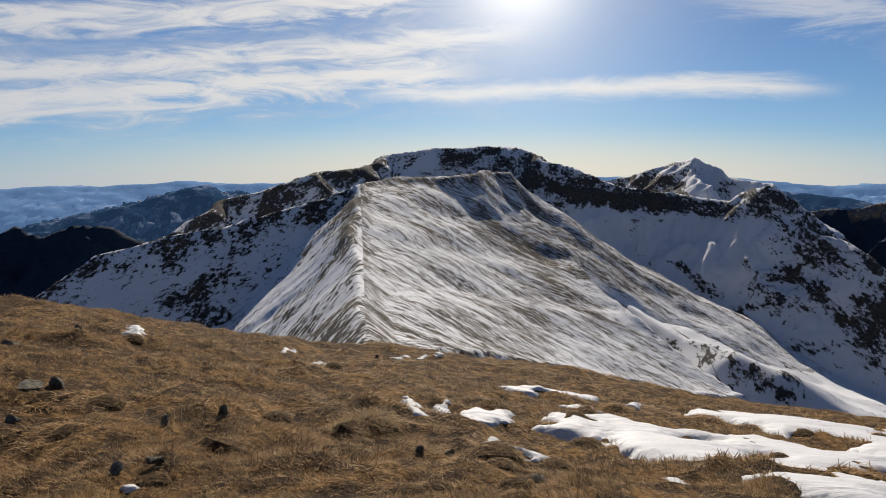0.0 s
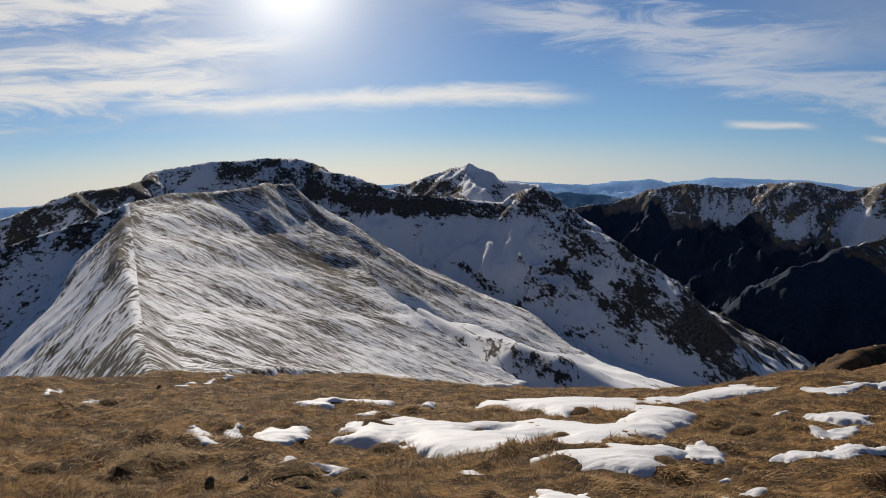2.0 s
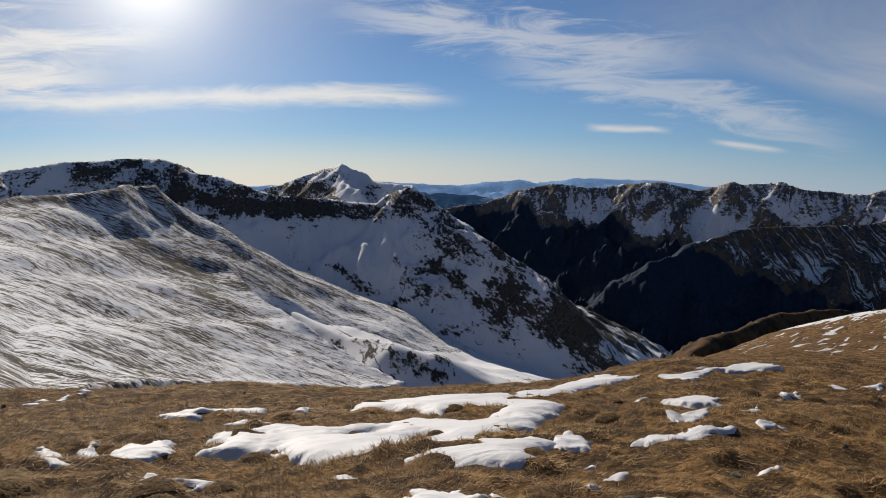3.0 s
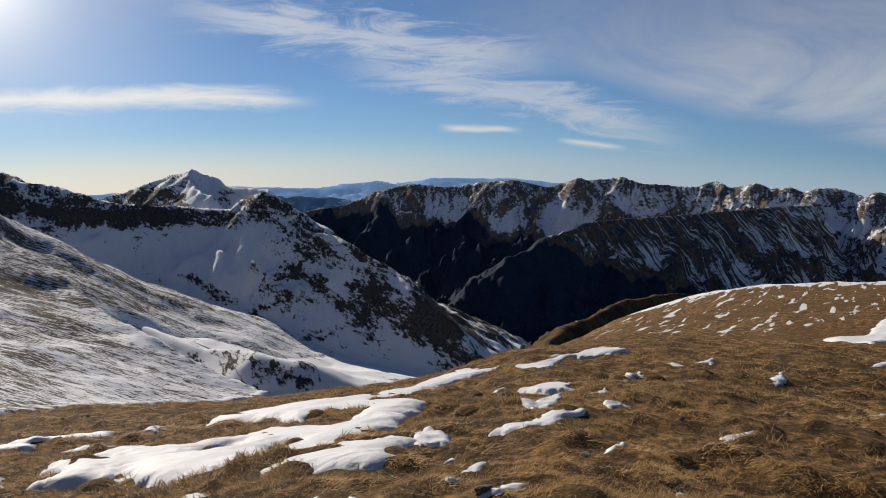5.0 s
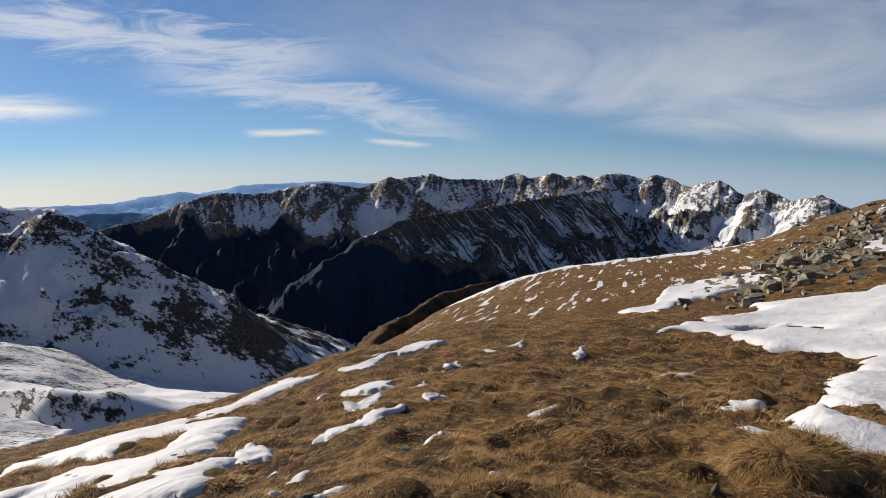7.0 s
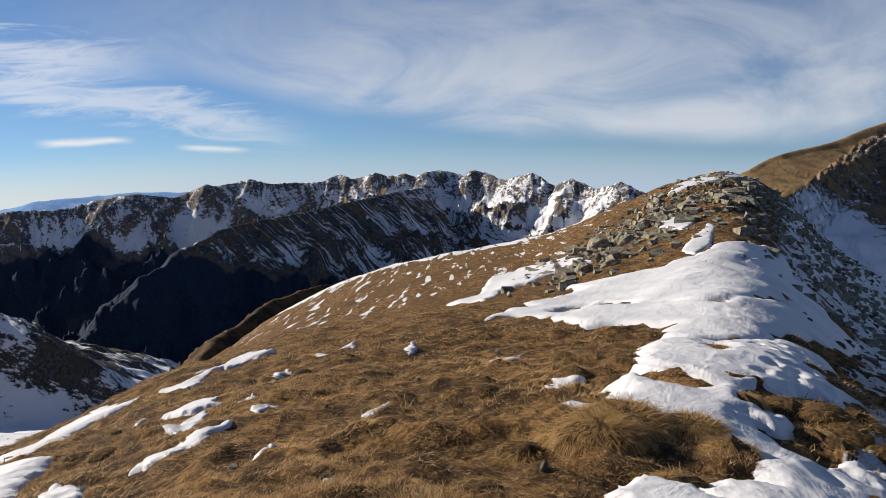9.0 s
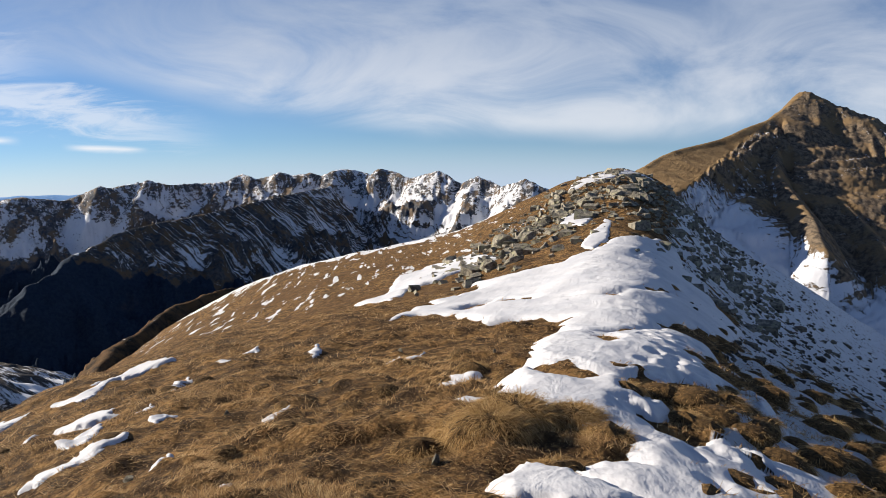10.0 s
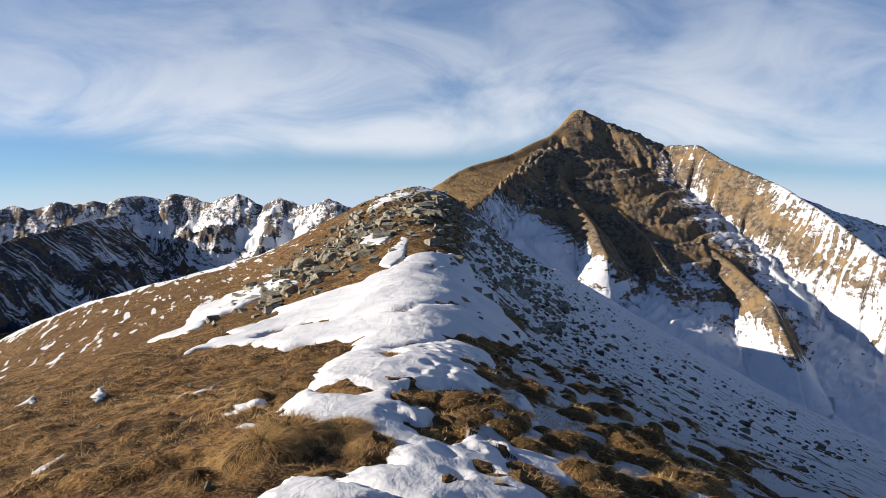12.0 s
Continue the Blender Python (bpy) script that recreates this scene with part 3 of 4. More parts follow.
mountain("snowy_peak", "distant snow-covered pointed peak", mat_cirque,
         [((0.9, 0.9), [(9, -10.2, 1950), (12.5, -9.2, 1900), (14.3, -8.85, 1880), (16, -8.3, 1850), (17.4, -7.8, 1820), (18.3, -7.25, 1800), (19.3, -7.8, 1780), (20.3, -8.1, 1760), (21.3, -8.65, 1720), (24.1, -8.95, 1640), (27, -12, 1600)]),
          ((1.0, 0.9), [(18.3, -7.5, 1797), (18.7, -8.5, 1720), (19.8, -9.4, 1600)])],
         (2, 36), (1450, 2200), (350, 110), (60, 3), (40, 3), seed=21, crags=(120, 8), fill=0.2, crest=1.0, blunt=1.5, cover=lambda az, el, down, r: 0.35 * bump(az, 18.6, 30, 0.6) - 0.12 * bump(az, 0, 18.4, 0.6))

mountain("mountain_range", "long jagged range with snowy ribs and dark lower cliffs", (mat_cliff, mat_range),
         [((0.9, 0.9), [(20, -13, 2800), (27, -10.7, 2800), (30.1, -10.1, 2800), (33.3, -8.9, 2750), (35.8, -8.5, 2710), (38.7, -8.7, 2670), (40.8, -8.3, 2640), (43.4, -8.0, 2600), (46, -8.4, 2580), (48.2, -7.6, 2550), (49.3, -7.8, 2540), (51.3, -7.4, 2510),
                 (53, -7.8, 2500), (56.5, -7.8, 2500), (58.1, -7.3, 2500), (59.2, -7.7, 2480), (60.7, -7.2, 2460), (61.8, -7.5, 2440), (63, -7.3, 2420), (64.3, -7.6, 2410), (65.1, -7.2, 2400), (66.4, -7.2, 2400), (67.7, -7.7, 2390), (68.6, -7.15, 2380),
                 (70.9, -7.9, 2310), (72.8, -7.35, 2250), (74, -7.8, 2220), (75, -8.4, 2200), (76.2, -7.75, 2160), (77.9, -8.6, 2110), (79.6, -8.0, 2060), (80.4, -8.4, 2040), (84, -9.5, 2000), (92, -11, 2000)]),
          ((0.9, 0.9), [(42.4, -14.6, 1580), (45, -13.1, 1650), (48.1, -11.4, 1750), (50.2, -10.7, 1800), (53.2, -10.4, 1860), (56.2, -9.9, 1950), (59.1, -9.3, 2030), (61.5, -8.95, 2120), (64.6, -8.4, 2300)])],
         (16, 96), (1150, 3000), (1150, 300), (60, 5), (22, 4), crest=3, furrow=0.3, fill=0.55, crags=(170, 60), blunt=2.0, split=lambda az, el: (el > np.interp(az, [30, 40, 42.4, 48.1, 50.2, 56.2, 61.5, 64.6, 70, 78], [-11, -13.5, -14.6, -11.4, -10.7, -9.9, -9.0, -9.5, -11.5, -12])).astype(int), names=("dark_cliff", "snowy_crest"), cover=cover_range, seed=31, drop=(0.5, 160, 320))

mountain("brown_rib", "brown grassy rib rising from the dark valley", mat_rib,
         [((1.1, 1.3), [(43.5, -22.5, 420), (46, -20.6, 450), (48.7, -18.6, 520), (51.8, -17.0, 600), (54.5, -15.9, 680), (57.5, -15.6, 720), (62, -17.5, 760)])],
         # lower flanks: the valley's shade put in as the dark woods colour
         (36, 72), (330, 1100), (260, 130), (22, 10), (13, 6), cover=lambda az, el, down, r: -0.6 - 0.6 * bump(down, 30, 9999, 25), seed=35, blunt=3.0, drop=(0.6, 60, 150))

SKYLINE = [(98.9, -1.45, 430), (97.6, -2.5, 415), (96.5, -3.3, 400), (93.5, -4.8, 365), (91.1, -5.8, 335), (89.0, -6.9, 315), (86.3, -8.4, 300)]
EDGE = [(98.9, -1.5, 429), (98.3, -3.3, 412), (97.2, -4.3, 392), (95.5, -5.9, 352), (93.8, -7.0, 318), (92.1, -8.1, 295), (90.5, -9.2, 275)]


mountain("pyramid_peak", "steep brown pyramid peak with rocky ribs and snow gullies", mat_pyramid,
         [((0.45, 1.3), SKYLINE), ((1.5, 1.3), EDGE)] + [((1.0, 1.0, 0.5, 1 + 25 * f, 5), between(f, SKYLINE, EDGE)) for f in np.linspace(0.07, 0.93, 12)] + [
          ((1.0, 1.0), [(98.9, -1.35, 430), (101.3, -2.9, 427), (103.2, -3.8, 422), (104.6, -5.3, 418), (105.5, -4.0, 412), (107.7, -4.0, 400), (111.7, -6.0, 372), (116, -8.4, 342), (120, -10.9, 318), (130, -16, 280)]),
          ((1.05, 0.72, 6.0), [(97.2, -4.4, 390), (98.5, -7.2, 340), (100.5, -10.4, 295), (101.9, -12.5, 270)]),
          ((1.05, 0.7, 6.0), [(98.7, -3.2, 412), (101.5, -7.2, 360), (104.4, -10.9, 310), (106.4, -13.3, 280)]),
          ((1.15, 0.6, 6.0), [(99.2, -2.0, 427), (102.5, -6.3, 390), (105.9, -9.3, 352), (110.5, -12.2, 310), (113.7, -14.7, 280), (116.1, -18.6, 245)]),
          ((1.05, 0.65, 6.0), [(105.4, -4.2, 411), (107.5, -8.0, 380), (111, -10.8, 340), (116, -14.5, 300)])],
         (84, 150), (120, 700), (700, 300), (11, 1.9), (5, 0.7), crest=0.4, furrow=0.6, blunt=1.2, calm=lambda az, el: 0.9 * sunny_side(az, el), split=lambda az, el: np.where(sunny_side(az, el) > 0.5, 0, np.where(az < 104.7, 1, 2)), names=("grass_face", "rock_face", "shoulder"), cover=cover_pyramid, seed=41, drop=(0.75, 20, 60))

mountain("dark_spur", "dark rocky spur below the snowy mountain", mat_range,
         [((0.9, 0.9), [(-42, -11.5, 1500), (-31.6, -11, 1500), (-30.6, -10.8, 1500), (-29.2, -11.7, 1480), (-27.7, -11.2, 1400), (-25.4, -11.6, 1350), (-22, -13.5, 1300)])],
         (-60, -10), (900, 2200), (320, 100), (70, 6), (50, 5), seed=51, crags=(120, 35), cover=lambda az, el, down, r: 0 * az - 1.2)
mountain("far_hills", "hills on the skyline, blue with painted haze", mat_far,
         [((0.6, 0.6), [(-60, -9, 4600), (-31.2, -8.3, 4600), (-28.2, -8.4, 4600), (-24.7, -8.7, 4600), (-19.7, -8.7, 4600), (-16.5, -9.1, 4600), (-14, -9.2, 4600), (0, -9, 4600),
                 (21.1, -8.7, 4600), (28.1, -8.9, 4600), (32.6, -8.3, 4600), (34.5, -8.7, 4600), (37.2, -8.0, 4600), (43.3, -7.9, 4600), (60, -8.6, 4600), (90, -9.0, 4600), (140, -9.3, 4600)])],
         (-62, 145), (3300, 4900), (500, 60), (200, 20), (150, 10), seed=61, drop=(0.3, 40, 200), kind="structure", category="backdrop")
mountain("wooded_hills", "wooded hills with snow on top, tinted with blue haze", mat_mid,
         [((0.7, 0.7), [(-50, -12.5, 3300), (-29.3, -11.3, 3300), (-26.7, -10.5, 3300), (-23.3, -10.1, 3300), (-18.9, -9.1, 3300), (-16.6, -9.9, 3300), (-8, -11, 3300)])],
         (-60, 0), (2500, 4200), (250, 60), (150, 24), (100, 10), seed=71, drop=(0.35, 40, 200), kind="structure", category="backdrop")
mountain("wooded_hills", "wooded hills below the skyline, tinted with blue haze", mat_mid,
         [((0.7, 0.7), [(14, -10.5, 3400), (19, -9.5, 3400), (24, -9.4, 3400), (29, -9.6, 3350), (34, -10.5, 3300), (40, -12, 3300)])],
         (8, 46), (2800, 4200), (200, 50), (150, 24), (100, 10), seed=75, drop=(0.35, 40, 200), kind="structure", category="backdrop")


# ---- snow lying on the turf ----
mat_snow, n = material("old_snow")
pos = n.add("ShaderNodeNewGeometry").outputs["Position"]
crust = n.noise(pos, 9.0, 6, 0.6)
drift = n.noise(n.scaled(pos, (1.0, 2.6, 1.0)), 1.3, 4, 0.55, 0.5)
tone = n.mix(n.step(n.noise(pos, 0.8, 5, 0.6), 0.35, 0.75), rgb(0.59, 0.59, 0.605), rgb(0.51, 0.52, 0.55))
dirt = n.step(n.noise(pos, 14, 6, 0.7), 0.66, 0.75)
tone = n.mix(n.math("MULTIPLY", dirt, 0.35), tone, rgb(0.45, 0.38, 0.28))
finish(n, tone, 0.7, n.math("ADD", n.math("MULTIPLY", crust, 0.35), drift), 0.045, 0.8, 0.3)

SNOW = []


def inside(x, y, outline):
    """Distance to a closed outline, above zero inside it."""
    best, within = np.full(x.shape, 1e9), np.zeros(x.shape, bool)
    for (ax, ay), (bx, by) in zip(outline, outline[1:] + outline[:1]):
        ex, ey = bx - ax, by - ay
        u = np.clip(((x - ax) * ex + (y - ay) * ey) / (ex * ex + ey * ey + 1e-9), 0, 1)
        best = np.minimum(best, np.hypot(x - ax - u * ex, y - ay - u * ey))
        if ay != by:
            within ^= ((ay > y) != (by > y)) & (x < ax + (y - ay) * ex / ey)
    return np.where(within, best, -best)


def snow_height(x, y, outline, islands, size, seed, lift=0.0):
    """Height of the snow, how far inside the patch a point lies, and the turf under it."""
    d = inside(x, y, outline)
    for island in islands:
        d = np.minimum(d, -inside(x, y, island))
    f = 1.3 / max(min(size, 0.6), 0.12)
    d = d + fbm(x * f, y * f, 5, seed, 0.7) * min(0.05 + 0.025 * size, 0.4 * size) + 0.08 * min(size, 0.5)
    base, r = home_base(x, y)
    turf = home_z(x, y)
    k = min(size / 0.5, 1) * 0.95
    deep = np.maximum(d, 0)
    z = turf * (1 - k) + (base + 0.075) * k + min(0.035, 0.012 + 0.06 * size) * (1 - np.exp(-deep / (0.06 * size + 0.02))) + np.minimum(d, 0) * 0.9 - 0.012
    z = z + lift * np.clip(d / (0.2 * size + 0.02), 0, 1)
    z = z + 0.03 * fbm(x * 0.9, y * 0.9, 3, seed + 5) * min(size, 1)
    if size < 0.5:
        # a small patch rides over the tufts
        z = np.maximum(z, turf + 0.022 * np.clip(d / (0.1 * size + 0.01), -2, 1))
    return z, d, turf


def snow_patch(label, outline, islands, size, cell, steps=(), lift=0.0):
    """A sheet of snow with a rounded rim inside an outline, with islands of turf; size: about half its width."""
    pts = np.array(outline)
    seed = 200 + len(SNOW)
    low, high = pts.min(0) - 0.4, pts.max(0) + 0.4
    SNOW.append((outline, islands, size, seed, low, high, lift))
    x, y = np.meshgrid(np.arange(low[0], high[0], cell), np.arange(low[1], high[1], cell))
    z, d, turf = snow_height(x, y, outline, islands, size, seed, lift)
    for fx, fy, turn in steps:
        if low[0] < fx < high[0] and low[1] < fy < high[1]:
            a, b = (x - fx) * math.cos(turn) + (y - fy) * math.sin(turn), (y - fy) * math.cos(turn) - (x - fx) * math.sin(turn)
            q = (a / 0.19) ** 2 + (b / 0.11) ** 2
            z = z - 0.035 * np.exp(-q ** 2) + 0.01 * np.exp(-(np.sqrt(q) - 1.5) ** 2 * 4)
    good = (d > -2.5 * cell) & (z > turf - 0.12)
    keep = good[:-1, :-1] | good[1:, 1:] | good[1:, :-1] | good[:-1, 1:]
    me = grid_mesh("snow_patch", x, y, z, keep=keep)
    me.materials.append(mat_snow)
    return tagged(new("snow_patch", me), label, "snow", "snow patches on the turf")


def trail(points, stride=0.4):
    """Footprints along a line, left and right by turns."""
    prints, side = [], 1
    for (ax, ay), (bx, by) in zip(points, points[1:]):
        length = math.hypot(bx - ax, by - ay)
        turn = math.atan2(by - ay, bx - ax)
        for k in range(int(length / stride)):
            u = (k + random.uniform(-0.2, 0.2)) * stride / length
            off = side * random.uniform(0.08, 0.22)
            prints.append((ax + u * (bx - ax) - math.sin(turn) * off, ay + u * (by - ay) + math.cos(turn) * off, turn + random.uniform(-0.2, 0.2)))
            side = -side
    return prints


TRAIL = trail([(5.0, -0.9), (8.0, -0.3), (11.5, -0.5), (16, 0.2), (24, 1.6), (34, 2.6), (45, 3.9)]) + trail([(7.5, -0.2), (10.5, -0.9), (14.5, -0.8)], 0.3)
snow_patch("large patchy snow sheet with islands of brown turf", [(1.09, 7.71), (1.36, 8.17), (1.34, 8.58), (1.69, 8.85), (2.27, 9.39), (2.43, 8.94), (2.94, 8.64), (3.47, 8.75), (4.2, 9.04), (4.95, 8.7), (4.75, 9.6), (4.67, 10.63), (4.14, 11.15), (4.87, 13.64), (5.95, 14.03), (6.52, 13.2), (7.23, 11.21), (9.39, 12.75), (11.03, 14.07), (11.28, 13.13), (11.46, 12.3), (10.4, 12.08), (9.19, 11.7), (7.83, 10.61), (6.95, 9.72), (6.58, 8.6), (5.64, 8), (4.87, 7.13), (4.34, 6.87), (3.78, 6.37), (3.91, 6.01), (4.21, 6.05), (4.21, 5.85), (3.88, 5.46), (3.53, 5.22), (3.52, 5.02), (3.28, 5.01), (3.06, 5.22), (2.72, 5.22), (2.67, 5.7), (2.69, 6.14), (2.14, 6.27), (1.92, 6.51), (1.76, 7.01), (1.64, 7.58)], [[(4.25, 9.03), (4.93, 9.55), (5.57, 9.62), (5.67, 9), (5.05, 8.23), (5.11, 7.75), (4.6, 7.91), (4.46, 8.63)], [(2.77, 8.21), (3.01, 8.38), (3.38, 8.22), (3.34, 7.92), (3.01, 7.78), (2.73, 7.93)], [(3.22, 7.3), (3.6, 7.55), (3.8, 7.33), (3.51, 6.91), (3.21, 6.87)], [(1.56, 7.38), (1.8, 7.78), (2.01, 7.81), (1.79, 7.09)], [(1.76, 8.57), (2.01, 8.79), (2.01, 8.56), (1.83, 8.47)]], 1.2, 0.05, lift=0.04)
snow_patch("thin streak of old snow between grass tufts", [(0.92, 11.49), (1.2, 11.62), (2.03, 12.17), (3.16, 14.11), (2.62, 12.15), (1.85, 11.12), (1.29, 10.83)], [], 0.4, 0.03)
snow_patch("thin streak of old snow between grass tufts", [(1.69, 10.16), (2.26, 10.47), (2.38, 10.22), (1.89, 9.92)], [], 0.2, 0.03)
snow_patch("thin streak of old snow between grass tufts", [(2.92, 10.9), (4.1, 13.76), (3.07, 10.77)], [], 0.09, 0.03)
snow_patch("small bright patch of old snow on withered grass", [(0.14, 7.76), (0.29, 8.25), (0.61, 8.47), (0.79, 8.71), (0.8, 8.08), (0.67, 7.77), (0.26, 7.53)], [], 0.29, 0.03)
snow_patch("small bright patch of old snow on withered grass", [(-0.52, 8.12), (-0.48, 8.36), (-0.27, 7.99), (-0.37, 7.71), (-0.48, 7.8)], [], 0.13, 0.03)
snow_patch("small bright patch of old snow on withered grass", [(-0.44, 7.41), (-0.27, 7.29), (-0.19, 7.09), (-0.34, 7.11)], [], 0.08, 0.03)
snow_patch("small bright patch of old snow on withered grass", [(-0.16, 8.17), (0.02, 8.4), (0.04, 7.98), (-0.1, 7.78)], [], 0.11, 0.03)
snow_patch("thin streak of old snow between grass tufts", [(0.4, 6.27), (0.48, 6.4), (0.7, 5.94), (0.94, 5.66), (0.94, 5.5), (0.67, 5.38), (0.53, 5.59)], [], 0.2, 0.03)
snow_patch("small bright patch of old snow on withered grass", [(1.83, 4.03), (2.16, 4.51), (2.36, 4.34), (2.49, 4.36), (2.28, 3.86), (1.96, 3.74)], [], 0.25, 0.03)
snow_patch("small bright patch of old snow on withered grass", [(2.61, 4.35), (2.78, 4.23), (2.7, 4.07), (2.39, 3.72), (2.47, 3.99)], [], 0.11, 0.03)
snow_patch("small bright patch of old snow on withered grass", [(1.83, 5.5), (1.95, 5.64), (1.95, 5.23), (1.84, 5.17)], [], 0.08, 0.03)
snow_patch("small bright patch of old snow on withered grass", [(4.14, 5.69), (4.67, 6.07), (4.79, 5.89), (4.52, 5.51), (4.17, 5.5)], [], 0.21, 0.03)
snow_patch("small bright patch of old snow on withered grass", [(3.91, 4.81), (4.18, 5), (4.07, 4.83)], [], 0.04, 0.03)
snow_patch("thin streak of old snow between grass tufts", [(-1.24, 18.53), (-1.02, 18.71), (-0.92, 18.34)], [], 0.1, 0.03)
snow_patch("thin streak of old snow between grass tufts", [(-0.7, 18.79), (-0.52, 18.79), (-0.61, 18.39)], [], 0.07, 0.03)
snow_patch("thin streak of old snow between grass tufts", [(-0.32, 19.22), (0.01, 18.97), (-0.19, 18.75)], [], 0.1, 0.03)
snow_patch("small bright patch of old snow on withered grass", [(-5.13, 11.1), (-6.73, 14.8), (-6.2, 14.18), (-4.84, 11.01)], [], 0.21, 0.03)
snow_patch("small bright patch of old snow on withered grass", [(-3.11, 13.1), (-3.71, 16.81), (-3.14, 14.3)], [], 0.08, 0.03)
snow_patch("small bright patch of old snow on withered grass", [(-2.49, 12.39), (-2.52, 13.69), (-2.27, 13.16)], [], 0.12, 0.03)
snow_patch("small bright patch of old snow on withered grass", [(-1.48, 18.31), (-1.19, 18.38), (-1.14, 18.1)], [], 0.09, 0.03)
snow_patch("small bright patch of old snow on withered grass", [(-0.82, 18.53), (-0.59, 18.64), (-0.61, 18.22)], [], 0.09, 0.03)
snow_patch("small bright patch of old snow on withered grass", [(-1.95, 3.89), (-1.9, 3.96), (-1.83, 3.89), (-1.88, 3.84)], [], 0.04, 0.03)
snow_patch("small bright patch of old snow on withered grass", [(-0.98, 4.8), (-0.96, 4.93), (-0.9, 4.77)], [], 0.04, 0.03)
snow_patch("thin streak of old snow between grass tufts", [(11.51, 11.77), (12.01, 11.53), (12.93, 11.47), (12.06, 11.03), (11.32, 10.76)], [], 0.33, 0.03)
snow_patch("thin streak of old snow between grass tufts", [(12.87, 11.8), (13.42, 11.54), (14.18, 11.73), (14.61, 11.26), (14.12, 10.61), (13.61, 10.98), (13.31, 11.26)], [], 0.41, 0.03)
snow_patch("small bright patch of old snow on withered grass", [(11.67, 14.18), (11.94, 14.04), (11.49, 13.06), (11.16, 13.22)], [], 0.26, 0.03)
snow_patch("small bright patch of old snow on withered grass", [(7.98, 7.93), (8.71, 8.16), (8.9, 8.02), (8.38, 7.3), (7.93, 7.41)], [], 0.35, 0.03)
snow_patch("small bright patch of old snow on withered grass", [(7.58, 8.24), (7.89, 8.4), (7.64, 7.97), (7.41, 7.94)], [], 0.11, 0.03)
snow_patch("small bright patch of old snow on withered grass", [(6.27, 6.23), (6.71, 6.39), (7.3, 6.75), (6.94, 6.2), (6.29, 5.83), (5.94, 5.69)], [], 0.2, 0.03)
snow_patch("thin streak of old snow between grass tufts", [(5.04, 5.38), (5.4, 5.4), (5.71, 5.27), (6.13, 5.11), (6.08, 5.03), (5.56, 5.04), (5.17, 5.08), (5.03, 5.23)], [], 0.21, 0.03)
snow_patch("thin streak of old snow between grass tufts", [(7.71, 6.33), (8.28, 6.54), (7.99, 6.25)], [], 0.08, 0.03)
snow_patch("thin streak of old snow between grass tufts", [(10.06, 7.68), (11.37, 8.22), (10.97, 7.86), (10, 7.5)], [], 0.13, 0.03)
snow_patch("small bright patch of old snow on withered grass", [(4.82, 3.72), (4.98, 3.81), (5.34, 3.94), (5.33, 3.89), (5, 3.71), (4.83, 3.66)], [], 0.07, 0.03)
snow_patch("small bright patch of old snow on withered grass", [(6.33, 3.56), (6.48, 3.57), (6.71, 3.47), (6.46, 3.35), (6.17, 3.33), (6.03, 3.32)], [], 0.12, 0.03)
snow_patch("small bright patch of old snow on withered grass", [(3.91, 2.52), (4.11, 2.6), (4.36, 2.63), (4.27, 2.57), (4.03, 2.5)], [], 0.05, 0.03)
snow_patch("thin streak of old snow between grass tufts", [(2.95, 3.21), (3.26, 3.37), (3.5, 3.45), (3.54, 3.35), (3.32, 3.23), (2.97, 3.05)], [], 0.12, 0.03)
snow_patch("small bright patch of old snow on withered grass", [(3.3, 3.99), (3.45, 4.09), (3.52, 4.04), (3.35, 3.93)], [], 0.06, 0.03)
snow_patch("small bright patch of old snow on withered grass", [(3.81, 4.36), (4.03, 4.4), (4.07, 4.34), (3.83, 4.23)], [], 0.07, 0.03)
snow_patch("small bright patch of old snow on withered grass", [(2.94, 3.99), (3.02, 4), (2.94, 3.87)], [], 0.04, 0.03)
snow_patch("thin streak of old snow between grass tufts", [(10.17, 3.59), (10.67, 3.63), (11.32, 3.44), (10.6, 3.39)], [], 0.12, 0.03)
snow_patch("thin streak of old snow between grass tufts", [(13.26, 8.95), (13.07, 8.47), (12.82, 8.07), (12.31, 8.03)], [], 0.17, 0.03)
snow_patch("thin streak of old snow between grass tufts", [(13.87, 8.64), (14.39, 8.54), (13.94, 8.24)], [], 0.14, 0.03)
snow_patch("small bright patch of old snow on withered grass", [(12.42, 6.18), (12.94, 6.23), (12.36, 5.9), (12.03, 5.88)], [], 0.12, 0.03)
snow_patch("thin streak of old snow between grass tufts", [(6.79, 5.37), (7.3, 5.52), (7.22, 5.32), (6.71, 5.18)], [], 0.12, 0.03)
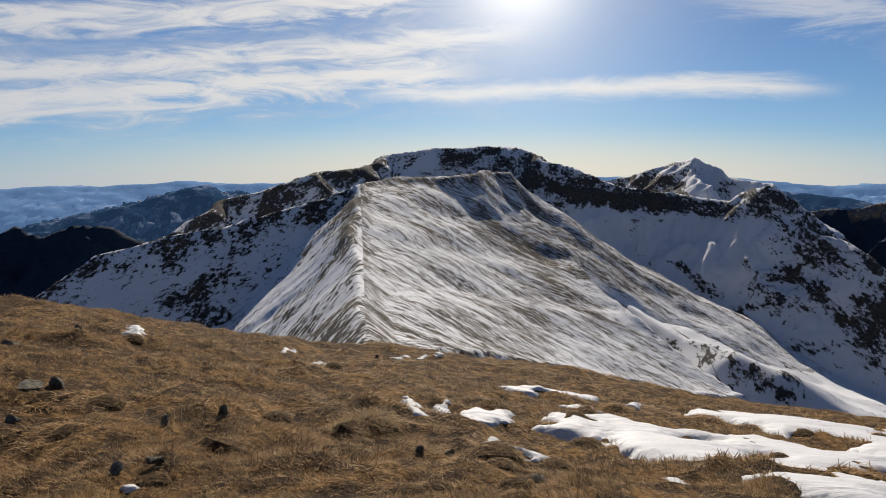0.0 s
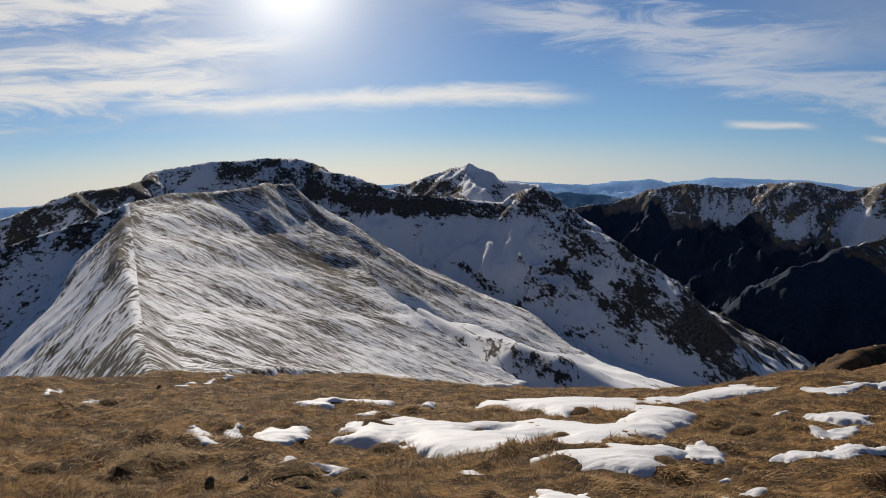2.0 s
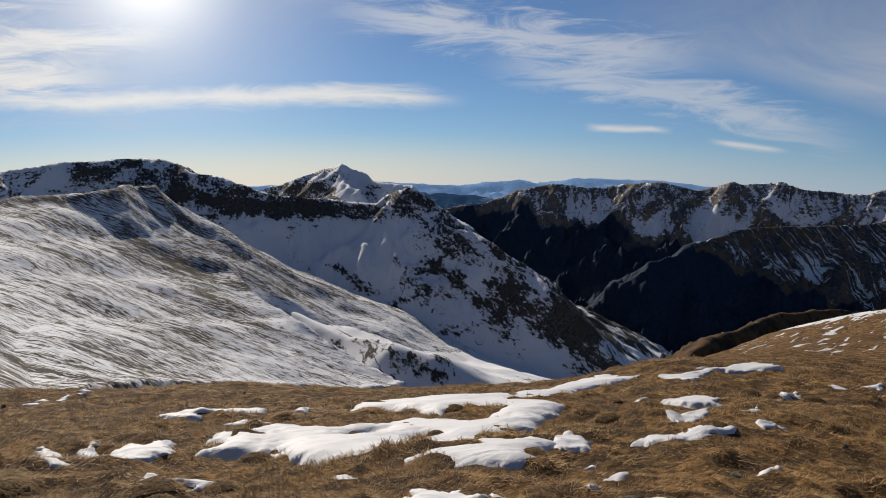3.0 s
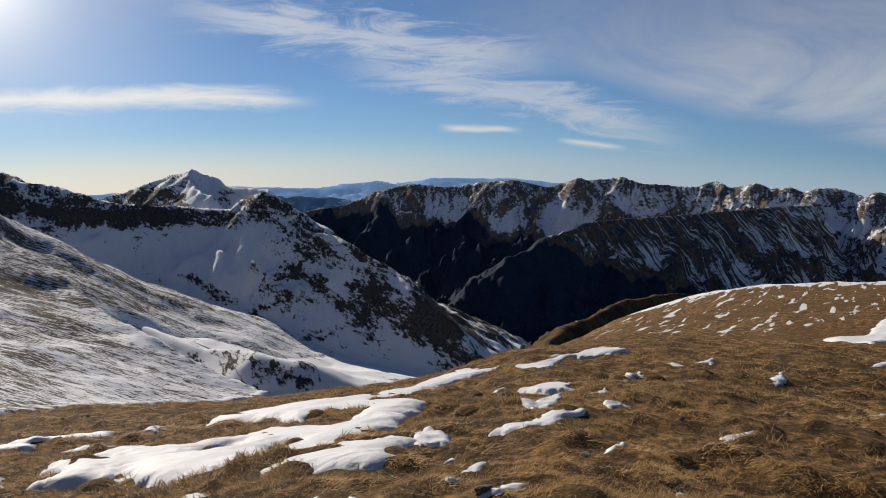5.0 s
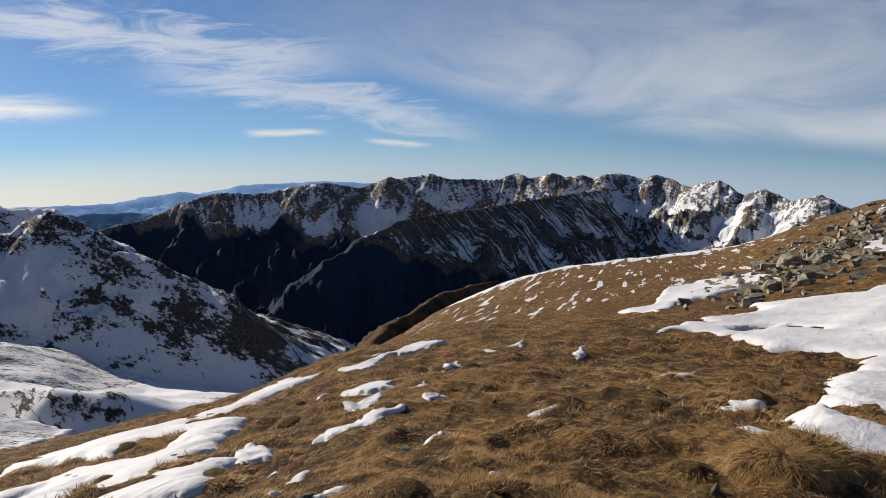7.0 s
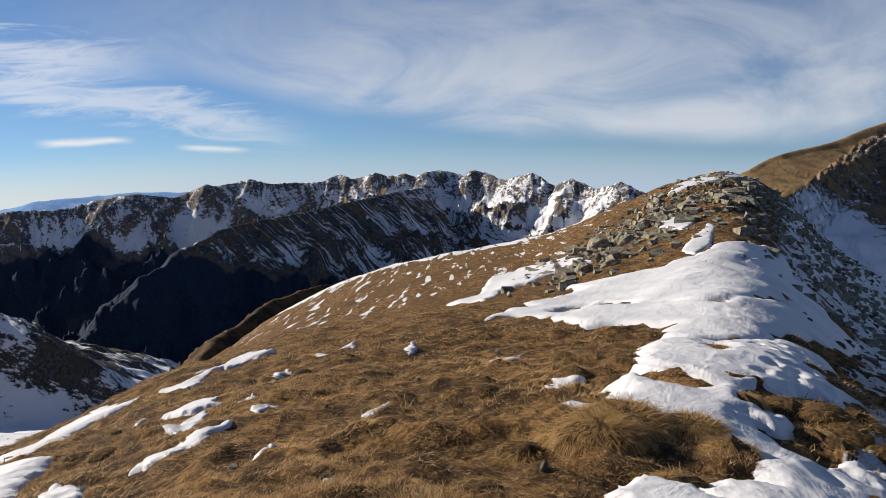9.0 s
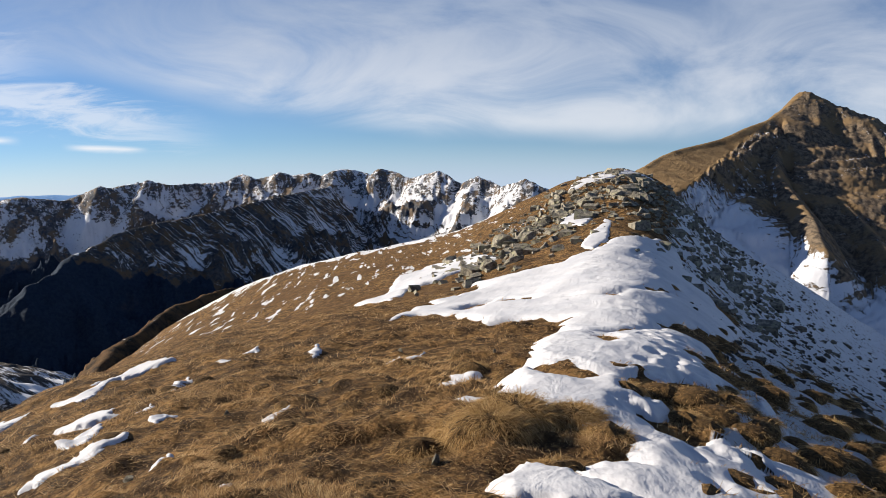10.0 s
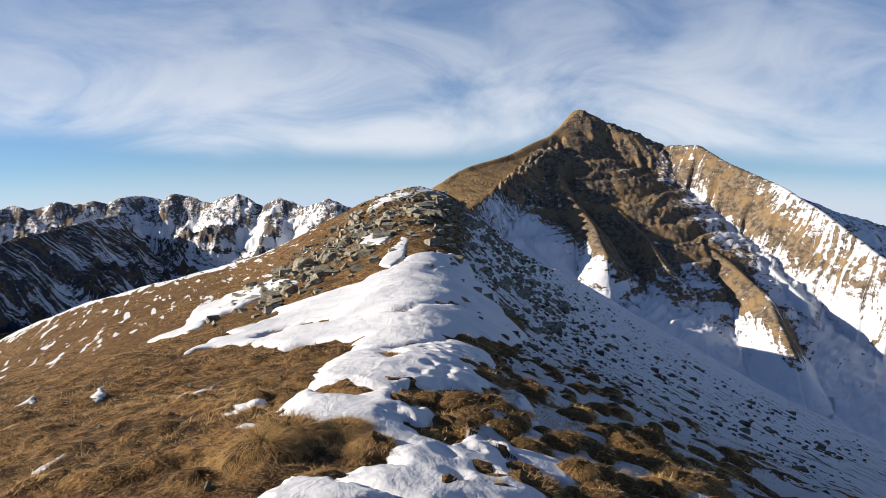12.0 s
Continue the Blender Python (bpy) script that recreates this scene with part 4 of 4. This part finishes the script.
snow_patch("wind-packed snowfield along the ridge crest with footprints", [(18.91, 6.94), (23.38, 7.81), (23.91, 6.9), (24.6, 7.62), (25.17, 6.75), (28.74, 6.36), (33.5, 8.33), (32.12, 5.84), (32.21, 4.54), (31.85, 3.71), (33.79, 2.6), (38.65, 2.08), (39.76, 0.95), (43.25, -0.27), (44.27, -1.02), (42.4, -1.48), (38.61, -1.48), (40.19, -2.28), (38.81, -2.79), (31.74, -2.68), (30.07, -3.2), (28.83, -3.64), (20.29, -2.25), (18.41, -1.59), (18.63, -1.37), (16.95, -0.55), (16.57, -0.21), (15.33, -0.31), (14.1, 0.12), (13.76, 0.67), (12.62, 1.09), (15.26, 1.65), (15.92, 1.54), (16.8, 2.79), (16.51, 3.56), (17.37, 3.92), (18.93, 5.11), (19.84, 6.39)], [[(20.37, 0.31), (24.44, -0.47), (30.43, -1.62), (22.39, -0.49), (18.93, 0.71), (19.89, 2.08), (19.38, 1.22)], [(23.48, 4.52), (21.96, 3.28), (20.35, 3.07), (22.25, 4.16)], [(21.71, 5.95), (23.19, 5.61), (23.62, 5.04), (21.23, 4.91), (19.86, 5.06)], [(33.21, 0.69), (39.49, -0.31), (44.63, -1.31), (36.99, -0.04)]], 1.2, 0.13, steps=TRAIL, lift=0.06)
snow_patch("wind-packed snowfield along the ridge crest with footprints", [(35.72, 15.37), (36.72, 14.09), (46.81, 17.06), (54.7, 17.5), (52.19, 13.65), (44.08, 9.36), (41.32, 10.38), (39.25, 11.79), (38.45, 13.16), (32.42, 12.11)], [], 1.2, 0.13, steps=TRAIL, lift=0.06)
snow_patch("thin streak of old snow between grass tufts", [(52.1, 6.4), (52.56, 5.21), (50.4, 4.09), (46.45, 4.35), (48.57, 5.94)], [], 1.2, 0.1)
snow_patch("thin streak of old snow between grass tufts", [(37.03, 3.45), (41.84, 3.37), (47.41, 3.06), (46.93, 2.66), (38.8, 2.4), (36.21, 2.83)], [], 0.72, 0.1)
snow_patch("trampled drifted snow along the crest path", [(9.36, 1.28), (12.2, 1.55), (13.95, 1.16), (12.84, 0.47), (14.19, -0.11), (15.8, -0.43), (15.8, -0.95), (15.9, -1.37), (13.3, -1.31), (11.36, -0.94), (10.51, -1.06), (9.99, -1.2), (9.07, -0.91), (9.09, -0.64), (8.52, -0.35), (8.04, -0.06), (7.59, -0.03), (7.44, -0.4), (6.99, -0.29), (7.03, -0.05), (6.65, -0.02), (6.43, -0.33), (6.24, -0.61), (6.98, -0.93), (6.53, -1.07), (5.93, -1.2), (5.42, -1.38), (4.93, -1.51), (4.36, -1.01), (4.14, -0.54), (4.34, -0.25), (4.47, -0.03), (4.73, 0.13), (5.02, -0), (5.26, -0.16), (5.8, -0.16), (5.86, 0.11), (6.01, 0.39), (6.3, 1.11), (6.4, 1.63), (6.64, 1.5), (6.63, 1.26), (7.05, 1.15), (7.74, 1.22), (8.3, 1.17), (7.62, 0.86), (7.58, 0.39), (8.04, 0.32), (8.62, 1.09)], [[(12.48, 0.73), (12.66, 0.56), (11.29, 0.33), (10.46, 0.35)], [(8.55, -0.39), (9.02, -0.64), (8.84, -0.73), (8.42, -0.5)]], 1.15, 0.035, steps=TRAIL, lift=0.05)
snow_patch("trampled drifted snow along the crest path", [(4.19, 0.65), (4.59, 0.57), (4.75, 0.44), (4.6, 0.19), (4.51, -0.03), (4.28, -0.3), (3.89, 0.03), (3.94, 0.48)], [], 0.37, 0.035, steps=TRAIL, lift=0.05)
snow_patch("small bright patch of old snow on withered grass", [(7.44, 1.97), (8.08, 1.97), (8.47, 1.83), (8.18, 1.72), (7.65, 1.74), (7.34, 1.77)], [], 0.18, 0.03)
snow_patch("thin streak of old snow between grass tufts", [(10.33, 3.71), (10.6, 3.5), (11.02, 3.42), (10.64, 3.26), (9.54, 3.22)], [], 0.21, 0.03)
snow_patch("snow between tussocks on the shaded side", [(9.9, -1.59), (9.59, -1.77), (7.62, -1.74), (7.52, -1.56), (8.29, -1.5)], [], 0.19, 0.03)
snow_patch("snow between tussocks on the shaded side", [(6.71, -1.13), (6.87, -1.56), (6.53, -1.96), (6.06, -1.77), (6.23, -1.44)], [], 0.3, 0.03)
snow_patch("snow between tussocks on the shaded side", [(5.84, -1.49), (5.71, -1.77), (5.21, -1.62), (5.37, -1.52)], [], 0.14, 0.03)
snow_patch("snow drift below the knoll top", [(64.5, 7.6), (66, 5.2), (70, 3.6), (76, 1.0), (81, 0.6), (81.5, 3.2), (76, 5.8), (71, 7.6)], [], 1.2, 0.25)

# ---- rocks ----
mat_rock, n = material("lichened_rock")
pos = n.add("ShaderNodeTexCoord").outputs["Object"]
own = n.add("ShaderNodeObjectInfo").outputs["Random"]
shift = n.vec("ADD", pos, n.add("ShaderNodeCombineXYZ", {0: n.math("MULTIPLY", own, 40.0), 1: own, 2: own}).outputs[0])
grain = n.noise(shift, 3.5, 8, 0.7)
col = n.mix(n.step(grain, 0.35, 0.65), rgb(0.11, 0.098, 0.078), rgb(0.34, 0.305, 0.235))
col = n.mix(n.math("MULTIPLY", n.step(n.noise(shift, 2.2, 6, 0.65), 0.52, 0.62), 0.7), col, rgb(0.30, 0.29, 0.17))
col = n.mix(n.step(n.noise(shift, 5, 5, 0.6), 0.6, 0.66), col, rgb(0.06, 0.055, 0.05))
finish(n, col, 0.9, grain, 0.12, 1.0, 0.25)


def boulder_mesh(seed, stretch):
    """A broken block: a rounded lump planed off by several flat faces."""
    rng = random.Random(seed)
    bm = bmesh.new()
    bmesh.ops.create_icosphere(bm, subdivisions=2, radius=1.0)
    cuts = []
    for _ in range(15):
        v = Vector((rng.gauss(0, 1), rng.gauss(0, 1), rng.gauss(0, 1))).normalized()
        cuts.append((v, rng.uniform(0.32, 0.62)))
    for v in bm.verts:
        for way_out, far in cuts:
            over = v.co.dot(way_out) - far
            if over > 0:
                v.co -= way_out * over
        v.co += v.co.normalized() * 0.05 * noise.noise(v.co * 3 + Vector((seed, 0, 0)))
        v.co = Vector((v.co.x * stretch[0], v.co.y * stretch[1], v.co.z * stretch[2]))
    me = bpy.data.meshes.new("boulder")
    bm.to_mesh(me)
    bm.free()
    me.materials.append(mat_rock)
    return me


BOULDERS = [boulder_mesh(k, st) for k, st in enumerate([(1.2, 0.8, 0.6), (1.0, 0.9, 0.75), (1.5, 0.8, 0.45), (0.9, 0.7, 0.9), (1.3, 1.0, 0.5), (1.6, 0.6, 0.4)])]


def level(x, y):
    return float(home_z(np.array([x]), np.array([y]))[0])


def boulder(name, label, x, y, size, group, sink=0.3, rng=random):
    ob = new(name, rng.choice(BOULDERS))
    ob.matrix_world = pose(x, y, level(x, y) + size * (0.5 - sink), rng.uniform(-25, 25), rng.uniform(-25, 25), rng.uniform(0, 360)) @ Matrix.Scale(size, 4)
    return tagged(ob, label, "rock", group)


rng = random.Random(5)
for k in range(270):
    # the outcrop runs up the knoll and thins out towards its foot
    u = rng.random()
    az = 76.5 + 14 * u + rng.gauss(0, 1.6)
    r = 46 + 22 * u + rng.gauss(0, 5)
    if az > 92 or r < 38:
        continue
    size = min(0.13 + rng.expovariate(5.0), 1.0)
    boulder("boulder", "grey lichened boulder in the outcrop on the knoll", r * math.sin(radians(az)), r * math.cos(radians(az)), size, "boulders on the knoll", 0.35, rng)
boulder("boulder", "big pale lichened boulder at the edge of the snowfield", 47.6, 10.0, 1.15, "boulders on the knoll", 0.4, rng)
for x, y, size in ((-3.97, 6.44, 0.2), (-3.75, 6.6, 0.12), (-5.52, 10.07, 0.2), (-5.2, 9.8, 0.15), (-5.75, 9.11, 0.18), (-4.6, 8.6, 0.14), (-4.3, 8.2, 0.1), (-4.9, 8.9, 0.13)):
    boulder("boulder", "dark broken rock half sunk in withered grass", x, y, size, "rocks in the turf", 0.45, rng)
for k in range(6):
    boulder("boulder", "rock at the brink of the slope with snow round it", 15.3 + rng.gauss(0, 0.6), 16.2 + rng.gauss(0, 0.5), rng.uniform(0.12, 0.3), "rocks at the brink", 0.3, rng)
for k in range(46):
    az, r = rng.uniform(-33, 92), math.exp(rng.uniform(math.log(3.5), math.log(24)))
    boulder("stone", "small grey stone lying in the turf", r * math.sin(radians(az)), r * math.cos(radians(az)), rng.uniform(0.03, 0.09), "stones in the turf", 0.2, rng)


def scatter_mesh(name, centres, sizes, mat, seed):
    """Many small angular stones as one mesh."""
    gen = np.random.default_rng(seed)
    cube = np.array([(a, b, c) for a in (-1, 1) for b in (-1, 1) for c in (-1, 1)], float)
    faces = np.array([(0, 1, 3, 2), (4, 6, 7, 5), (0, 4, 5, 1), (2, 3, 7, 6), (0, 2, 6, 4), (1, 5, 7, 3)])
    count = len(centres)
    v = cube[None] * (0.55 + 0.45 * gen.random((count, 8, 3))) * np.array([1.2, 0.9, 0.55])
    a = gen.random(count) * 6.28
    ca, sa = np.cos(a)[:, None], np.sin(a)[:, None]
    tilt = gen.normal(0, 0.35, count)[:, None]
    vx, vy, vz = v[..., 0], v[..., 1], v[..., 2]
    vy, vz = vy * np.cos(tilt) - vz * np.sin(tilt), vy * np.sin(tilt) + vz * np.cos(tilt)
    p = np.stack([vx * ca - vy * sa, vx * sa + vy * ca, vz], -1) * sizes[:, None, None] + centres[:, None]
    f = faces[None] + (np.arange(count) * 8)[:, None, None]
    me = bpy.data.meshes.new(name)
    me.from_pydata(p.reshape(-1, 3).tolist(), [], f.reshape(-1, 4).tolist())
    me.materials.append(mat)
    return me


gen = np.random.default_rng(8)
u = gen.random(1500)
az = np.where(u < 0.55, 75 + 16 * u / 0.55 + gen.normal(0, 2.2, 1500), 90 + 9 * (u - 0.55) / 0.45 + gen.normal(0, 1.2, 1500))
r = np.where(u < 0.55, 44 + 24 * u / 0.55 + gen.normal(0, 7, 1500), 62 + gen.normal(10, 22, 1500))
r = np.clip(r, 34, 130)
px, py = r * np.sin(np.radians(az)), r * np.cos(np.radians(az))
size = 0.07 + gen.exponential(0.11, 1500)
rubble = new("rubble", scatter_mesh("rubble", np.stack([px, py, home_z(px, py) + size * 0.2], -1), size, mat_rock, 3))
tagged(rubble, "broken grey scree between the boulders of the knoll", "scree", kind="stuff")

# rock colour darkened to carry the shade of this side of the crest
mat_shade_rock, n = material("shade_toned_rock")
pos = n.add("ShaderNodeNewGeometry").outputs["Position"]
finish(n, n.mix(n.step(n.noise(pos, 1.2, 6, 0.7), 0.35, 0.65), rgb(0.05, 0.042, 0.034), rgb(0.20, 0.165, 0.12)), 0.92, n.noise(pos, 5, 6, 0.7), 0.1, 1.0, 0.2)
count = 4200
az = 92.5 + 28 * gen.random(count) ** 1.3 + gen.normal(0, 0.6, count)
r = np.exp(gen.uniform(math.log(16), math.log(150), count))
stay = (az > 90.5 + 60 / r) & (fbm(r * np.sin(np.radians(az)) / 7, r * np.cos(np.radians(az)) / 7, 3, 44) > -0.08)
az, r = az[stay], r[stay]
px, py = r * np.sin(np.radians(az)), r * np.cos(np.radians(az))
size = (0.03 + gen.exponential(0.06, len(px))) * np.clip(r / 50, 0.4, 1.6)
crags = new("rubble", scatter_mesh("rubble", np.stack([px, py, home_z(px, py) + size * 0.1], -1), size, mat_shade_rock, 4))
tagged(crags, "broken rock darkened with painted shade on the snowy side of the crest", "scree", kind="stuff")

# ---- grass ----
def grass_material(name, dark, mid, pale):
    m, n = material(name)
    own = n.add("ShaderNodeNewGeometry").outputs["Random Per Island"]
    pos = n.add("ShaderNodeNewGeometry").outputs["Position"]
    ramp = n.add("ShaderNodeValToRGB", {0: n.math("ADD", n.math("MULTIPLY", own, 0.7), n.math("MULTIPLY", n.noise(pos, 0.9, 3), 0.3))})
    e = ramp.color_ramp.elements
    e[0].position, e[0].color, e[1].position, e[1].color = 0.1, dark, 0.9, pale
    e.new(0.5).color = mid
    d = n.add("ShaderNodeBsdfPrincipled", {"Base Color": ramp, "Roughness": 0.75, "Specular IOR Level": 0.2})
    t = n.add("ShaderNodeBsdfTranslucent", {"Color": ramp.outputs[0]})
    n.add("ShaderNodeOutputMaterial", {0: n.add("ShaderNodeMixShader", {0: 0.3, 1: d.outputs[0], 2: t.outputs[0]})})
    return m


mat_grass = grass_material("withered_grass", rgb(0.11, 0.06, 0.024), rgb(0.50, 0.295, 0.118), rgb(0.80, 0.57, 0.28))
mat_straw = grass_material("straw_tussock", rgb(0.14, 0.075, 0.025), rgb(0.44, 0.27, 0.10), rgb(0.70, 0.50, 0.24))


def blades_mesh(name, root, way_h, length, lift, width, droop, parts, mat):
    """Grass blades as thin tapering strips that rise and then droop."""
    count = len(root)
    side = np.stack([-way_h[:, 1], way_h[:, 0], np.zeros(count)], -1)
    t = np.linspace(0, 1, parts + 1)
    out = []
    for q in t[:-1]:
        c = root + np.concatenate([way_h * (length * np.cos(lift) * q)[:, None], (length * (np.sin(lift) * q - droop * q * q))[:, None]], 1)
        half = side * (width * (1 - q * 0.8))[:, None]
        out += [c - half, c + half]
    tip = root + np.concatenate([way_h * (length * np.cos(lift))[:, None], (length * (np.sin(lift) - droop))[:, None]], 1)
    out.append(tip)
    v = np.stack(out, 1)
    k = v.shape[1]
    tris = []
    for q in range(parts - 1):
        a = 2 * q
        tris += [(a, a + 1, a + 3), (a, a + 3, a + 2)]
    tris.append((k - 3, k - 2, k - 1))
    f = (np.array(tris)[None] + (np.arange(count) * k)[:, None, None]).reshape(-1, 3)
    me = bpy.data.meshes.new(name)
    me.vertices.add(count * k)
    me.vertices.foreach_set("co", v.astype(np.float32).ravel())
    me.loops.add(f.size)
    me.loops.foreach_set("vertex_index", f.astype(np.int32).ravel())
    me.polygons.add(len(f))
    me.polygons.foreach_set("loop_start", np.arange(0, f.size, 3, dtype=np.int32))
    me.update(calc_edges=True)
    me.materials.append(mat)
    return me


def bare(x, y):
    """True where no snow lies."""
    free = np.ones(x.shape, bool)
    for outline, islands, size, seed, low, high, lift in SNOW:
        near = (x > low[0]) & (x < high[0]) & (y > low[1]) & (y < high[1])
        if near.any():
            z, d, turf = snow_height(x[near], y[near], outline, islands, size, seed, lift)
            free[near] &= (d < 0.0) | (z < turf - 0.01)
    return free


def turf_blades(name, r0, r1, tufts, per, length, width, parts, seed):
    gen = np.random.default_rng(seed)
    az = np.radians(gen.uniform(-38, 118, tufts))
    r = np.sqrt(gen.uniform(r0 * r0, r1 * r1, tufts))
    x, y = r * np.sin(az), r * np.cos(az)
    lump = np.maximum(perlin(x * 1.7, y * 1.7, 77) + 0.1, 0)
    worn = fbm(x * 0.5, y * 0.5, 3, 31)
    stay = bare(x, y) & (gen.random(tufts) < np.clip(0.75 + lump * 1.2 - np.maximum(worn - 0.25, 0) * 1.6, 0.1, 1))
    steep_side = (np.degrees(az) > 94) & (gen.random(tufts) > 0.45)
    stay &= ~steep_side
    x, y, lump = x[stay], y[stay], lump[stay]
    big = np.repeat(0.6 + 0.9 * lump + gen.random(len(x)) * 0.4, per)
    comb = np.repeat(np.arctan2(fbm(x * 0.4, y * 0.4, 2, 61), fbm(x * 0.4, y * 0.4, 2, 62)), per)
    bx = np.repeat(x, per) + gen.normal(0, 0.05, len(x) * per) * (r0 / 4 + 0.5)
    by = np.repeat(y, per) + gen.normal(0, 0.05, len(x) * per) * (r0 / 4 + 0.5)
    count = len(bx)
    turn = comb + gen.normal(0, 1.0, count)
    root = np.stack([bx, by, home_z(bx, by) - 0.015], -1)
    me = blades_mesh(name, root, np.stack([np.cos(turn), np.sin(turn)], -1), length * big * gen.uniform(0.5, 1.2, count), gen.uniform(0.05, 0.8, count),
                     width * gen.uniform(0.6, 1.2, count), gen.uniform(0.1, 0.45, count), parts, mat_grass)
    return tagged(new(name, me), "matted withered yellow-brown alpine grass", "grass", kind="stuff")


turf_blades("grass", 1.6, 6, 9000, 34, 0.09, 0.003, 2, 1)
turf_blades("grass", 6, 12, 16000, 16, 0.10, 0.005, 2, 2)
turf_blades("grass", 12, 32, 32000, 10, 0.13, 0.009, 1, 3)


mat_turf_mound, n = material("earthy_tussock_foot")
pos = n.add("ShaderNodeNewGeometry").outputs["Position"]
finish(n, n.mix(n.step(n.noise(pos, 30, 5, 0.7), 0.3, 0.7), rgb(0.03, 0.02, 0.01), rgb(0.17, 0.10, 0.04)), 0.95, n.noise(pos, 22, 5, 0.7), 0.04, 1.0, 0.1)


def tussock(seed, radius, height, count, wide):
    """A tussock: a dark earthy mound and a shock of long drooping blades."""
    gen = np.random.default_rng(seed)
    bm = bmesh.new()
    bmesh.ops.create_icosphere(bm, subdivisions=2, radius=radius)
    for v in bm.verts:
        v.co.z *= height / radius * 0.8
        v.co += v.co.normalized() * noise.noise(v.co * 4 + Vector((seed, 0, 0))) * radius * 0.25
    me = bpy.data.meshes.new("mound")
    bm.to_mesh(me)
    bm.free()
    me.materials.append(mat_turf_mound)
    thing = new("grass_tussock")
    new("mound", me).parent = thing
    turn = gen.uniform(0, 6.283, count)
    off = np.sqrt(gen.random(count)) * radius * 0.8
    ox, oy = np.cos(turn) * off, np.sin(turn) * off
    oz = height * 0.8 * np.sqrt(np.maximum(1 - (off / radius) ** 2, 0)) - 0.03
    turn = turn + gen.normal(0, 0.7, count)
    blades = blades_mesh("thatch", np.stack([ox, oy, oz], -1), np.stack([np.cos(turn), np.sin(turn)], -1), gen.uniform(0.3, 0.9, count) * radius,
                         gen.uniform(-0.2, 0.9, count), wide * gen.uniform(0.6, 1.2, count), gen.uniform(0.5, 1.5, count), 3, mat_straw)
    new("thatch", blades).parent = thing
    return tagged(thing, "straw-coloured grass tussock drooping over old snow", "grass tussock", "grass tussocks")


KINDS = [tussock(1, 0.34, 0.26, 2600, 0.0026), tussock(2, 0.26, 0.18, 1100, 0.003), tussock(3, 0.22, 0.14, 600, 0.003)]
SPOTS = [(5.9, 0.85, 0, 1.15), (5.55, 1.2, 1, 1.1), (5.45, 0.95, 0, 1.0), (6.1, 0.35, 0, 0.9), (5.75, 0.05, 1, 0.9), (4.72, 0.33, 1, 0.9), (4.75, -0.12, 2, 1.0), (5.2, 1.45, 1, 1.0), (7.6, 0.0, 1, 0.9), (7.9, -0.35, 2, 1.0),
         (7.2, -0.6, 1, 0.9), (7.5, -0.9, 2, 1.1), (8.6, 1.9, 1, 0.8), (8.3, 1.35, 2, 1.0), (-0.73, 6.25, 0, 0.9), (-0.95, 6.0, 1, 0.9), (-0.74, 4.6, 2, 1.1), (0.4, 5.2, 2, 1.0), (-1.7, 4.9, 1, 0.8), (2.9, 3.9, 2, 1.0)]
rng = random.Random(12)
for k in range(150):
    az, r = rng.uniform(95, 116), math.exp(rng.uniform(math.log(4.2), math.log(24)))
    SPOTS.append((r * math.sin(radians(az)), r * math.cos(radians(az)), rng.choice((1, 2, 2)), rng.uniform(0.7, 1.25)))
for k in range(60):
    az, r = rng.uniform(-32, 80), math.exp(rng.uniform(math.log(3.6), math.log(13)))
    SPOTS.append((r * math.sin(radians(az)), r * math.cos(radians(az)), 2, rng.uniform(0.5, 0.9)))
first = [True, True, True]
for x, y, kind, size in SPOTS:
    m = pose(x, y, level(x, y) - 0.03, 0, 0, rng.uniform(0, 360)) @ Matrix.Scale(size, 4)
    if first[kind]:
        KINDS[kind].matrix_world = m
        first[kind] = False
    else:
        ob = copy_thing(KINDS[kind], pose(0, 0, 0))
        ob.matrix_world = m
